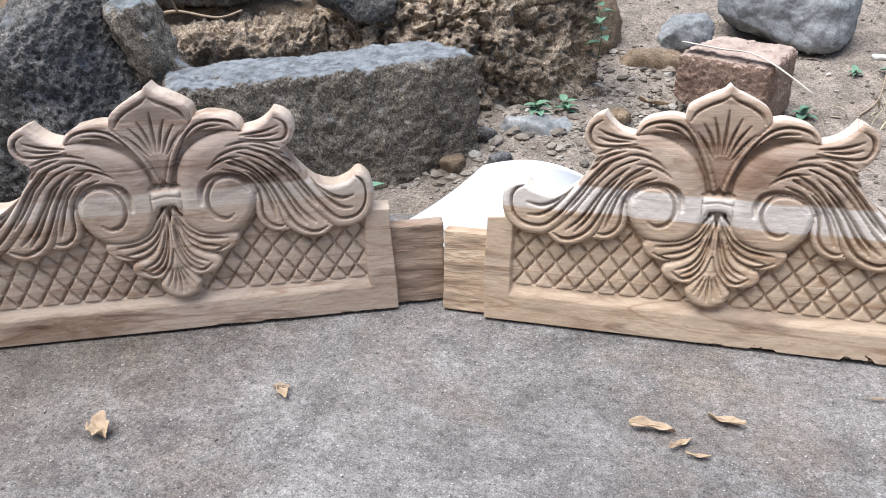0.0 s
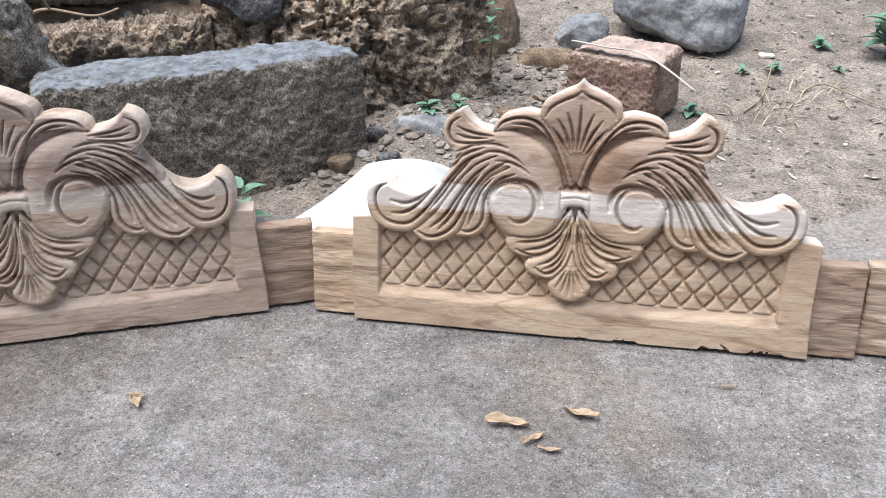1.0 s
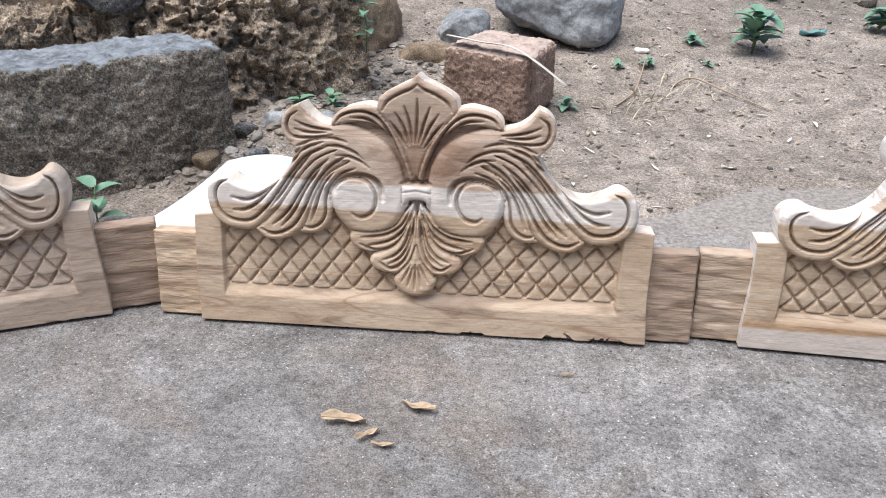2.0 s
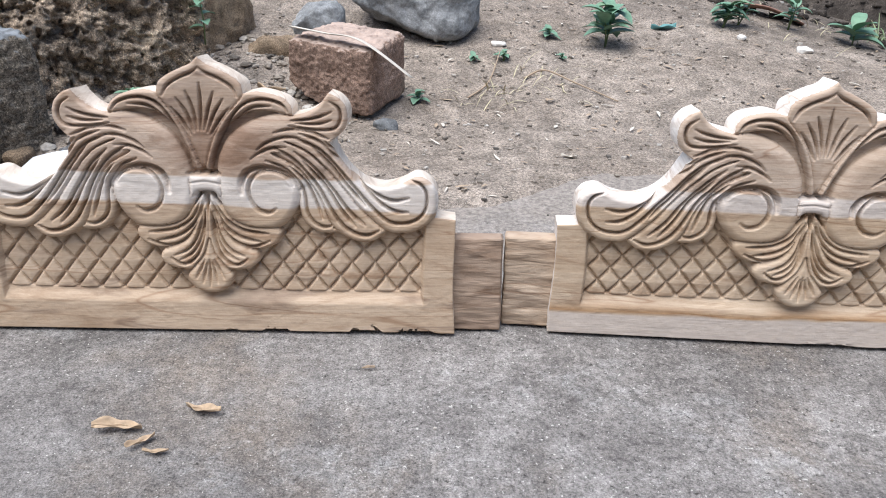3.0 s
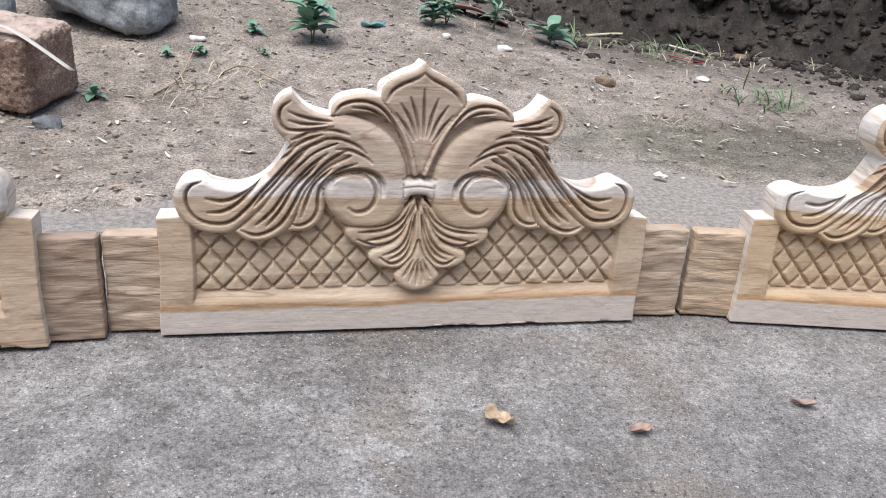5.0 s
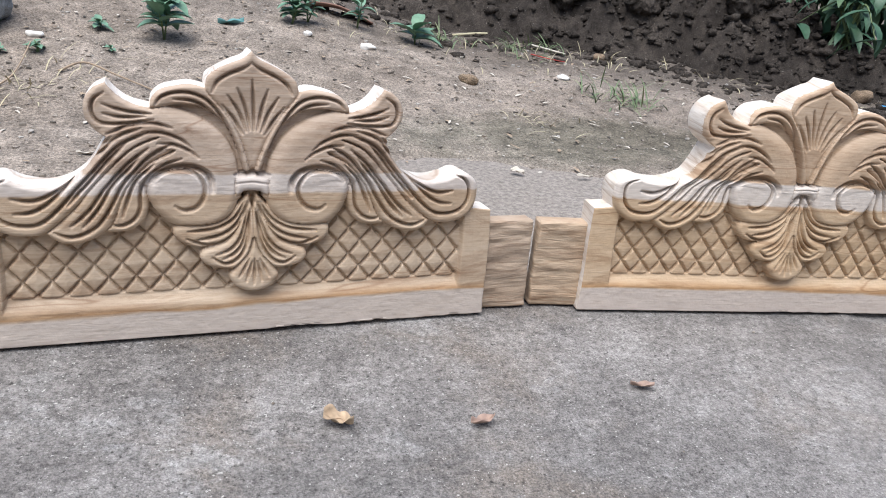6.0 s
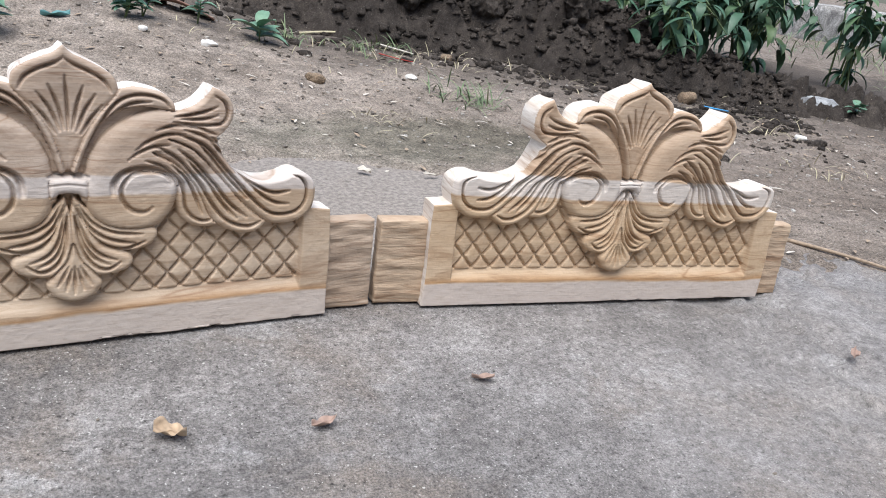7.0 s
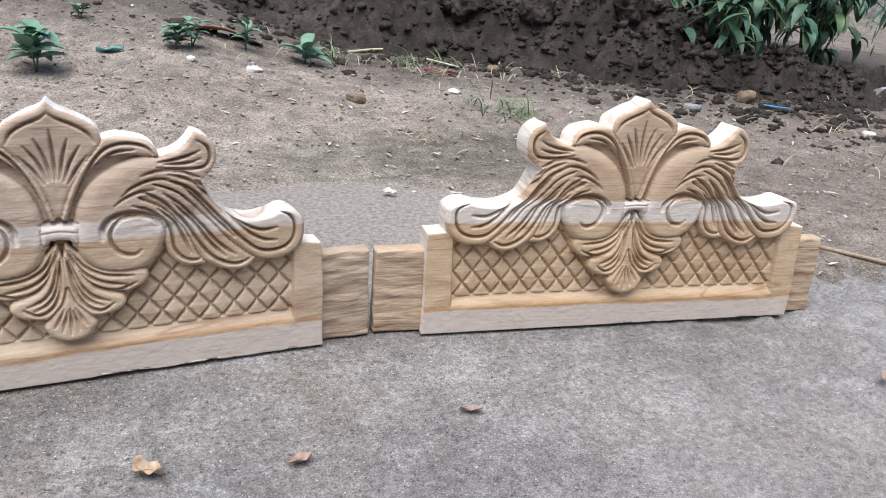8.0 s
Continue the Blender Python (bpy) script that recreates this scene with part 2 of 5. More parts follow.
def stone(name, a, b, c3, scale=1.0, relief=0.006, lichen=None, pits=0.0, top_tone=None, flecks=0.8, blotch=0.55, grain=0.8):
    k = Nodes(name, 0.88, 0.25)
    p = k.world_pos()
    big = k.noise(p, 5 * scale, 5, 0.6, 0.6)
    mid = k.noise(p, 26 * scale, 6, 0.7, 0.3)
    fine = k.noise(p, 210 * scale, 4, 0.75)
    c = k.ramp(big, (0.32, a), (0.52, b), (0.72, c3))
    c = k.mix(c, k.ramp(mid, (0.40, 0.4), (0.60, 1.45)), blotch, "MULTIPLY")
    c = k.mix(c, k.ramp(fine, (0.38, 0.35), (0.62, 1.65)), grain, "MULTIPLY")
    c = k.mix(c, k.ramp(k.noise(p, 420, 3, 0.8), (0.36, 0.5), (0.64, 1.5)), grain, "MULTIPLY")
    c = k.mix(c, k.mix(c, 2.2, 1.0, "MULTIPLY"), k.ramp(k.noise(p, 240 * scale, 2), (0.60, 0.0), (0.68, flecks)))
    if lichen:
        c = k.mix(c, lichen, k.ramp(k.noise(p, 18 * scale, 7, 0.75), (0.56, 0.0), (0.64, 0.8)))
    if top_tone:                                # paler colour on faces that point up, broken by noise
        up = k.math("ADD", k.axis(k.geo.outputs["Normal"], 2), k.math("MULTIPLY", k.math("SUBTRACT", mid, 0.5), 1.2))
        c = k.mix(c, k.mix(top_tone, k.ramp(mid, (0.40, 0.45), (0.60, 1.4)), blotch + 0.1, "MULTIPLY"), k.ramp(up, (0.55, 0.0), (0.8, 0.95)))
    k.color(c)
    if pits:
        k.bump(k.ramp(k.cells(p, 60 * scale), (0.05, 0.0), (0.35, 1.0)), pits)
    k.bump(mid, relief)
    k.bump(fine, relief * 0.3)
    return k.mat


def plain(name, col, rough=0.7, spec=0.3, var=0.12, scale=40, relief=0.0005):
    k = Nodes(name, rough, spec)
    p = k.local_pos()
    f = k.noise(p, scale, 4, 0.6)
    dark, bright = tuple(v * (1 - var) for v in col), tuple(min(1, v * (1 + var)) for v in col)
    k.color(k.ramp(f, (0.3, dark), (0.7, bright)))
    k.bump(f, relief)
    return k.mat


def foliage(name, col, dry):
    k = Nodes(name, 0.5, 0.4)
    c = k.mix(col, dry, k.ramp(k.island(), (0.55, 0.0), (1.0, 0.55)))
    c = k.mix(c, k.ramp(k.noise(k.world_pos(), 60, 3), (0.3, 0.7), (0.7, 1.2)), 0.6, "MULTIPLY")
    k.color(c)
    k.bsdf.inputs["Subsurface Weight"].default_value = 0.0
    return k.mat


M_CONC = concrete()
M_DIRT = soil("sandy_dirt", (0.225, 0.184, 0.150), (0.305, 0.256, 0.214), (0.37, 0.315, 0.268), grey_from=2.5, moss=(1.95, 2.02, 0.55, 0.22), spill=True)
M_DARK = soil("dark_dug_soil", (0.034, 0.028, 0.0245), (0.064, 0.053, 0.045), (0.118, 0.099, 0.085), 1.5)
M_RUBBLE = soil("rubble_earth", (0.22, 0.155, 0.105), (0.30, 0.22, 0.15), (0.39, 0.30, 0.21), 2.0)
M_BASALT = stone("black_basalt", (0.075, 0.073, 0.072), (0.155, 0.144, 0.134), (0.28, 0.262, 0.245), 1.0, 0.014, (0.25, 0.26, 0.27), flecks=0.5)
M_SLABROCK = stone("grey_brown_rock", (0.125, 0.107, 0.087), (0.212, 0.18, 0.144), (0.33, 0.286, 0.236), 1.2, 0.011, top_tone=(0.235, 0.252, 0.268), flecks=0.7, blotch=0.6, grain=0.95)
M_LATERITE = stone("porous_laterite", (0.24, 0.185, 0.14), (0.44, 0.34, 0.25), (0.60, 0.49, 0.37), 1.3, 0.010, (0.17, 0.17, 0.165), pits=0.012)
M_GREY = stone("blue_grey_stone", (0.16, 0.165, 0.168), (0.235, 0.24, 0.243), (0.33, 0.33, 0.325), 0.8, 0.005, flecks=0.1, grain=0.3)
M_RED = stone("red_brown_stone", (0.17, 0.112, 0.085), (0.25, 0.168, 0.128), (0.33, 0.235, 0.185), 1.0, 0.005, top_tone=(0.41, 0.315, 0.265), flecks=0.1, blotch=0.28, grain=0.5)
M_PAPER = plain("white_sheet", (0.58, 0.60, 0.63), 0.45, 0.4, 0.02, 8, 0.0001)
M_INK = plain("grey_print", (0.2, 0.2, 0.21), 0.6)
M_DRYLEAF = plain("dry_leaf", (0.40, 0.295, 0.20), 0.7, 0.25, 0.3, 90)
M_PINKLEAF = plain("pinkish_dry_leaf", (0.33, 0.23, 0.185), 0.7, 0.25, 0.25, 90)
M_TWIG = plain("dry_twig", (0.33, 0.25, 0.18), 0.8, 0.2, 0.25, 120)
M_PALM = plain("dry_palm_strip", (0.54, 0.49, 0.42), 0.6, 0.3, 0.15, 60)
M_STRAW = plain("straw", (0.45, 0.40, 0.27), 0.8, 0.2, 0.2, 60)
M_GREEN = foliage("small_plant_green", (0.135, 0.25, 0.165), (0.21, 0.30, 0.17))
M_BUSH = foliage("bush_green", (0.05, 0.11, 0.065), (0.13, 0.18, 0.06))
M_GRASS = foliage("thin_grass", (0.13, 0.19, 0.09), (0.32, 0.30, 0.17))
M_STEM = plain("green_stem", (0.12, 0.16, 0.07), 0.6)
M_WALLGREY = stone("old_cement_wall", (0.24, 0.225, 0.21), (0.32, 0.305, 0.285), (0.40, 0.38, 0.36), 0.5, 0.004)
M_BLUE = plain("blue_plastic", (0.05, 0.28, 0.55), 0.4)
M_REDP = plain("red_scrap", (0.45, 0.06, 0.05), 0.5)
M_WHITE = plain("white_chip", (0.68, 0.65, 0.60), 0.6, 0.3, 0.15, 50)


def pebbles():
    k = Nodes("mixed_pebbles", 0.9, 0.2)
    c = k.ramp(k.island(), (0.0, (0.10, 0.09, 0.08)), (0.35, (0.26, 0.22, 0.18)), (0.8, (0.33, 0.29, 0.25)), (0.99, (0.48, 0.45, 0.41)))
    c = k.mix(c, k.ramp(k.noise(k.world_pos(), 180, 3), (0.3, 0.6), (0.7, 1.2)), 0.7, "MULTIPLY")
    k.color(c)
    return k.mat


M_PEBBLE = pebbles()


# ---- mesh tools ----
def vnoise(P, scale, seed=0):
    """Smooth value noise in 0..1 at points (N, 3)."""
    P = np.asarray(P, float) * scale + 100.0 + seed * 17.31
    i = np.floor(P).astype(np.int64)
    f = P - i
    f = f * f * (3 - 2 * f)
    out = np.zeros(len(P))
    for dx in (0, 1):
        for dy in (0, 1):
            for dz in (0, 1):
                h = ((i[:, 0] + dx) * 73856093) ^ ((i[:, 1] + dy) * 19349663) ^ ((i[:, 2] + dz) * 83492791) ^ (seed * 2654435)
                h = (h * 1103515245 + 12345) & 0x7FFFFFFF
                h = (h ^ (h >> 13)) * 1274126177 & 0x7FFFFFFF
                w = (f[:, 0] if dx else 1 - f[:, 0]) * (f[:, 1] if dy else 1 - f[:, 1]) * (f[:, 2] if dz else 1 - f[:, 2])
                out += w * (h / 0x7FFFFFFF)
    return out


def fbm(P, scale, octaves=4, seed=0, gain=0.5):
    total, amp, norm = 0, 1.0, 0
    for o in range(octaves):
        total = total + amp * vnoise(P, scale * 2 ** o, seed + o * 7)
        norm += amp
        amp *= gain
    return total / norm - 0.5


def mesh(name, verts, faces, mat, smooth=True, sharp=None):
    me = bpy.data.meshes.new(name)
    me.from_pydata([tuple(v) for v in verts], [], [tuple(f) for f in faces])
    me.materials.append(mat)
    if smooth:
        me.polygons.foreach_set("use_smooth", [True] * len(me.polygons))
        if sharp:
            me.set_sharp_from_angle(angle=radians(sharp))
    me.update()
    return me


def part(name, me, parent, label=""):
    ob = new(name, me)
    ob.parent = parent
    return tagged(ob, label)


def box_cube(nx, ny, nz):
    """Unit cube from -1 to 1 with each side cut into a grid: verts (N, 3) and quads."""
    index, verts, faces = {}, [], []

    def vid(p):
        key = tuple(round(v * 4096) for v in p)
        if key not in index:
            index[key] = len(verts)
            verts.append(p)
        return index[key]

    dims = (nx, ny, nz)
    for ax in range(3):
        a, b = (ax + 1) % 3, (ax + 2) % 3
        for side in (-1, 1):
            for i in range(dims[a]):
                for j in range(dims[b]):
                    q = []
                    for di, dj in ((0, 0), (1, 0), (1, 1), (0, 1)):
                        p = [0, 0, 0]
                        p[ax], p[a], p[b] = side, -1 + 2 * (i + di) / dims[a], -1 + 2 * (j + dj) / dims[b]
                        q.append(vid(tuple(p)))
                    faces.append(q if side > 0 else q[::-1])
    return np.array(verts, float), faces


def sweep(points, radii, sides=6, flat=1.0):
    """A tapered tube along points, closed at its ends."""
    pts = [Vector(p) for p in points]
    verts, faces = [], []
    for i, p in enumerate(pts):
        d = (pts[min(i + 1, len(pts) - 1)] - pts[max(i - 1, 0)]).normalized()
        a = d.cross(Vector((0.13, 0.21, 1))).normalized()
        b = d.cross(a).normalized()
        for s in range(sides):
            w = 2 * math.pi * s / sides
            verts.append(p + (a * math.cos(w) + b * math.sin(w) * flat) * radii[i])
    for i in range(len(pts) - 1):
        for s in range(sides):
            t = (s + 1) % sides
            faces.append((i * sides + s, i * sides + t, (i + 1) * sides + t, (i + 1) * sides + s))
    faces.append(tuple(range(sides))[::-1])
    faces.append(tuple((len(pts) - 1) * sides + s for s in range(sides)))
    return verts, faces


def join_parts(pieces):
    verts, faces = [], []
    for v, f in pieces:
        o = len(verts)
        verts.extend(v)
        faces.extend(tuple(i + o for i in q) for q in f)
    return verts, faces


def spline(pts, n=8, closed=False):
    """Catmull-Rom through the points."""
    p = [np.array(q, float) for q in pts]
    m = len(p)
    out = []
    for i in range(m if closed else m - 1):
        if closed:
            a, b, c, d = p[i - 1], p[i], p[(i + 1) % m], p[(i + 2) % m]
        else:
            a, b, c, d = p[max(i - 1, 0)], p[i], p[i + 1], p[min(i + 2, m - 1)]
        for k in range(n):
            t = k / n
            out.append(0.5 * ((2 * b) + (c - a) * t + (2 * a - 5 * b + 4 * c - d) * t * t + (3 * b - a - 3 * c + d) * t ** 3))
    if not closed:
        out.append(p[-1])
    return np.array(out)


# ---- ground ----
EDGE = [(-60, 1.1), (-2, 1.1), (-0.5, 1.2), (0.0, 1.42), (0.67, 1.55), (0.87, 1.74), (1.54, 1.86), (1.9, 1.74), (2.12, 1.36), (2.6, 1.22), (60, 1.2)]


def step(a, b, x):
    t = np.clip((np.asarray(x, float) - a) / (b - a), 0, 1)
    return t * t * (3 - 2 * t)


def ground_z(x, y, fine=True):
    x, y = np.asarray(x, float), np.asarray(y, float)
    P = np.stack([x.ravel(), y.ravel(), np.zeros(x.size)], 1)
    edge = np.interp(x, [e[0] for e in EDGE], [e[1] for e in EDGE])
    d = y - edge
    slope = 0.165 * step(1.9, 1.2, x) + 0.055 * step(1.2, 1.9, x)
    z = -0.03 + 0.037 * step(-0.22, 0.10, d) + slope * np.clip(y - 2.0 - 0.1 * step(0, 1, x), 0, 1.4)
    z = z + 0.07 * step(0.35, -0.1, x) * step(1.35, 1.7, y)
    out = step(4, 9, np.hypot(x - 1, y - 1))
    z = z * (1 - 0.6 * out)
    n = fbm(P, 2.5, 3, 5).reshape(x.shape) * 0.03 + fbm(P, 14, 3, 9).reshape(x.shape) * 0.012
    if fine:
        n = n + fbm(P, 60, 3, 3, 0.6).reshape(x.shape) * 0.010
    return z + n * (0.35 + 0.65 * step(-0.1, 0.5, d))


def graded(lo, hi, h, far):
    core = list(np.arange(lo, hi + h / 2, h))
    left, right, s = [], [], h
    while (left[-1] if left else lo) > -far:
        s *= 1.35
        left.append((left[-1] if left else lo) - s)
    s = h
    while (right[-1] if right else core[-1]) < far:
        s *= 1.35
        right.append((right[-1] if right else core[-1]) + s)
    return np.array(left[::-1] + core + right)


def grid_faces(nx, ny):
    i, j = np.meshgrid(np.arange(nx - 1), np.arange(ny - 1), indexing="ij")
    a = (i * ny + j).ravel()
    return np.stack([a, a + ny, a + ny + 1, a + 1], 1).tolist()


def build_ground():
    gx, gy = graded(-0.6, 4.2, 0.013, 70), graded(1.15, 3.5, 0.013, 70)
    X, Y = np.meshgrid(gx, gy, indexing="ij")
    Z = ground_z(X, Y)
    verts = np.stack([X.ravel(), Y.ravel(), Z.ravel()], 1)
    ob = new("ground", mesh("ground", verts, grid_faces(len(gx), len(gy)), M_DIRT))
    tagged(ob, "trodden sandy brown dirt rising gently behind the slab", "ground", kind="structure")


def build_slab():
    gx, gy = graded(-0.9, 2.9, 0.0105, 4), graded(0.3, 2.2, 0.0105, 3)
    gx, gy = gx[(gx > -3.5) & (gx < 3.6)], gy[(gy > -2.5) & (gy < 2.3)]
    X, Y = np.meshgrid(gx, gy, indexing="ij")
    P = np.stack([X.ravel(), Y.ravel(), np.zeros(X.size)], 1)
    broken = step(1.75, 2.25, X + 0.25 * (1.0 - Y)).ravel()
    z = fbm(P, 3, 2, 2) * 0.003 + fbm(P, 26, 3, 21, 0.6) * 0.0012 + broken * (0.006 - np.clip(np.abs(fbm(P, 9, 4, 31, 0.65)) * 0.16, 0, 0.018) * step(0.25, 0.5, vnoise(P, 4, 77)) - 0.016 * np.clip(fbm(P, 30, 3, 35, 0.7), 0, 1))
    edge = np.interp(P[:, 0], [e[0] for e in EDGE], [e[1] for e in EDGE])
    z = z - 0.03 * step(0.10, 0.35, P[:, 1] - edge)
    front = step(0.93, 1.05, P[:, 1])
    z = z * (0.4 + 0.6 * (1 - front) + 0.6 * front) - 0.0008
    top = np.stack([P[:, 0], P[:, 1], z], 1)
    nx, ny = len(gx), len(gy)
    faces = grid_faces(nx, ny)
    n = len(top)
    loop = [i * ny for i in range(nx)] + [(nx - 1) * ny + j for j in range(1, ny)] + [i * ny + ny - 1 for i in range(nx - 2, -1, -1)] + [j for j in range(ny - 2, 0, -1)]
    low = top[loop].copy()
    low[:, 2] = -0.08
    verts = np.vstack([top, low])
    for k in range(len(loop)):
        m = (k + 1) % len(loop)
        faces.append([loop[k], n + k, n + m, loop[m]])
    ob = new("pavement", mesh("pavement", verts, faces, M_CONC))
    tagged(ob, "worn grey concrete slab with stains and a crumbled corner", "pavement", kind="structure")


build_ground()
build_slab()


# ---- rocks ----
def rock(name, label, category, center, half, turn, seed, mat, res=26, lump=0.16, rough=0.05, power=5.0, holes=0.0, group="", tilt=(0, 0), cuts=7, pock=0.0):
    big = max(half)
    dims = [max(6, int(res * h / big)) for h in half]
    v, f = box_cube(*dims)
    r = (np.abs(v) ** power).sum(1) ** (1 / power)
    v = v / r[:, None]
    h = np.array(half)
    p = v * h
    nrm = p / (h ** 2)
    nrm /= np.linalg.norm(nrm, axis=1)[:, None]
    rs = np.random.RandomState(seed)
    for _ in range(cuts):                      # broken faces
        d = rs.normal(size=3)
        d /= np.linalg.norm(d)
        lim = 0.80 * np.abs(h * d).max() + 0.12 * (h * np.abs(d)).sum()
        over = np.clip(p @ d - lim, 0, None)
        p = p - over[:, None] * d * 0.85
    p = p + nrm * (fbm(p / big, 1.6, 3, seed) * lump * big * 2)[:, None]
    p = p + nrm * (fbm(p, 22, 4, seed + 3, 0.6) * rough * 0.6)[:, None]
    p = p + nrm * (fbm(p, 75, 3, seed + 5, 0.7) * rough * 0.28)[:, None]
    if holes:
        k = step(0.57, 0.65, vnoise(p, 38, seed + 9)) + 0.8 * step(0.58, 0.66, vnoise(p, 80, seed + 11)) + 0.8 * step(0.58, 0.66, vnoise(p, 19, seed + 14))
        p = p - nrm * (k * holes)[:, None]
    if pock:                                # rough, pitted skin
        k = np.abs(fbm(p, 55, 3, seed + 21, 0.65)) * 2 + step(0.55, 0.75, vnoise(p, 120, seed + 23)) * 0.45 - step(0.6, 0.8, vnoise(p, 90, seed + 25)) * 0.4
        p = p - nrm * (k * pock)[:, None]
    ob = new(name, mesh(name, p, f, mat))
    ob.matrix_basis = pose(*center, tilt[0], tilt[1], turn)
    return tagged(ob, label, category, group)


WALLROCKS = "stones of the old wall"
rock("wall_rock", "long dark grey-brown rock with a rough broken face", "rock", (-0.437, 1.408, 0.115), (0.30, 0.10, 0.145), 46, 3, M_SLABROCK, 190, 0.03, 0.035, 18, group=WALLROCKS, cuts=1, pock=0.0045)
rock("laterite_block", "big porous brown laterite block full of holes", "rock", (-0.355, 1.874, 0.17), (0.32, 0.17, 0.27), 46, 8, M_LATERITE, 190, 0.07, 0.06, 10, 0.02, group=WALLROCKS, cuts=2, pock=0.006)
rock("laterite_block", "porous laterite block under an earth ledge", "rock", (-0.745, 1.52, 0.14), (0.32, 0.14, 0.165), 46, 12, M_LATERITE, 170, 0.07, 0.06, 9, 0.018, group=WALLROCKS, cuts=2, pock=0.006)
rock("wall_rock", "large black weathered rock beside the carved panels", "rock", (-0.90, 1.14, 0.15), (0.19, 0.19, 0.27), 20, 21, M_BASALT, 150, 0.1, 0.05, 6, group=WALLROCKS, pock=0.009)
rock("upright_stone", "small brown upright stone wedged in the wall", "rock", (-0.735, 1.27, 0.27), (0.05, 0.05, 0.13), 30, 25, M_SLABROCK, 40, 0.12, 0.03, 5, 0.006, group=WALLROCKS, tilt=(0, -14))
rock("earth_bank", "brown earth packed behind the wall stones", "earth", (-0.85, 1.95, 0.08), (0.85, 0.36, 0.24), 46, 31, M_RUBBLE, 120, 0.1, 0.06, 6, pock=0.012)
rock("wall_rock", "dark angular rock lying on the earth ledge", "rock", (-0.50, 1.66, 0.345), (0.085, 0.06, 0.05), 40, 41, M_BASALT, 60, 0.12, 0.03, 6, pock=0.004, group=WALLROCKS)
rock("wall_rock", "dark overhanging rock on the wall top", "rock", (-0.86, 1.60, 0.40), (0.24, 0.12, 0.07), 44, 44, M_BASALT, 110, 0.12, 0.05, 5, pock=0.008, group=WALLROCKS)
rock("grey_stone", "rounded grey stone resting on the slope", "stone", (0.10, 2.42, 0.13), (0.075, 0.06, 0.07), 15, 51, M_GREY, 30, 0.15, 0.02, 3.5, group="loose stones")
rock("grey_boulder", "large blue-grey boulder lying on the dirt slope", "stone", (0.345, 2.59, 0.18), (0.18, 0.11, 0.088), -8, 57, M_GREY, 70, 0.16, 0.025, 4.5, pock=0.003, group="loose stones")
rock("red_stone", "squared red-brown stone with a broken corner", "stone", (0.278, 2.07, 0.110), (0.112, 0.095, 0.078), -14, 63, M_RED, 90, 0.04, 0.02, 14, pock=0.005, group="loose stones", tilt=(4, 3), cuts=2)
rock("buried_stone", "grey stone half buried in the rubble", "stone", (-0.075, 1.70, 0.035), (0.105, 0.055, 0.058), 12, 69, M_GREY, 44, 0.15, 0.02, 4, group="loose stones")
rock("flat_stone", "flat earthy brown stone half buried in the slope", "stone", (0.04, 2.27, 0.085), (0.10, 0.06, 0.045), 10, 72, M_RUBBLE, 28, 0.15, 0.03, 4, group="loose stones")


# ---- carved panels ----
STEP = 0.0009                       # spacing of the carved surface
THICK = 0.042


def dist_line(P, pts):
    best = np.full(len(P), 9.0)
    for a, b in zip(pts[:-1], pts[1:]):
        d = b - a
        t = np.clip(((P - a) @ d) / max(d @ d, 1e-12), 0, 1)
        best = np.minimum(best, np.hypot(*(P - a - t[:, None] * d).T))
    return best


def inside(P, poly):
    x, y = P.T
    hit = np.zeros(len(P), bool)
    q = np.roll(poly, -1, axis=0)
    for (x0, y0), (x1, y1) in zip(poly, q):
        if y0 == y1:
            continue
        c = (y0 > y) != (y1 > y)
        hit ^= c & (x < (x1 - x0) * (y - y0) / (y1 - y0) + x0)
    return hit


# half outline of the board, from the foot of the end block to the tip; s is the distance from the middle, v the height
BLOCK = [(0.304, 0.0), (0.302, 0.144)]
SCROLL = [(0.276, 0.146), (0.280, 0.158), (0.280, 0.172), (0.274, 0.184), (0.262, 0.192), (0.250, 0.192), (0.236, 0.185), (0.219, 0.181), (0.203, 0.181), (0.187, 0.187), (0.174, 0.198), (0.162, 0.215), (0.151, 0.237)]
HORN = [(0.160, 0.243), (0.168, 0.252), (0.171, 0.265), (0.168, 0.279), (0.159, 0.289), (0.148, 0.294)]
HOLLOW = [(0.148, 0.294), (0.138, 0.281), (0.125, 0.272), (0.107, 0.267)]
PETAL = [(0.107, 0.267), (0.105, 0.277), (0.096, 0.286), (0.081, 0.291), (0.064, 0.293), (0.050, 0.290)]
CROWN = [(0.050, 0.290), (0.047, 0.301), (0.036, 0.309), (0.020, 0.316), (0.008, 0.321), (0.0, 0.328)]
HALF = np.vstack([BLOCK, spline(SCROLL), spline(HORN), spline(HOLLOW)[1:], spline(PETAL)[1:], spline(CROWN)[1:]])
OUTLINE = np.vstack([HALF, (HALF * [-1, 1])[::-1][1:]])


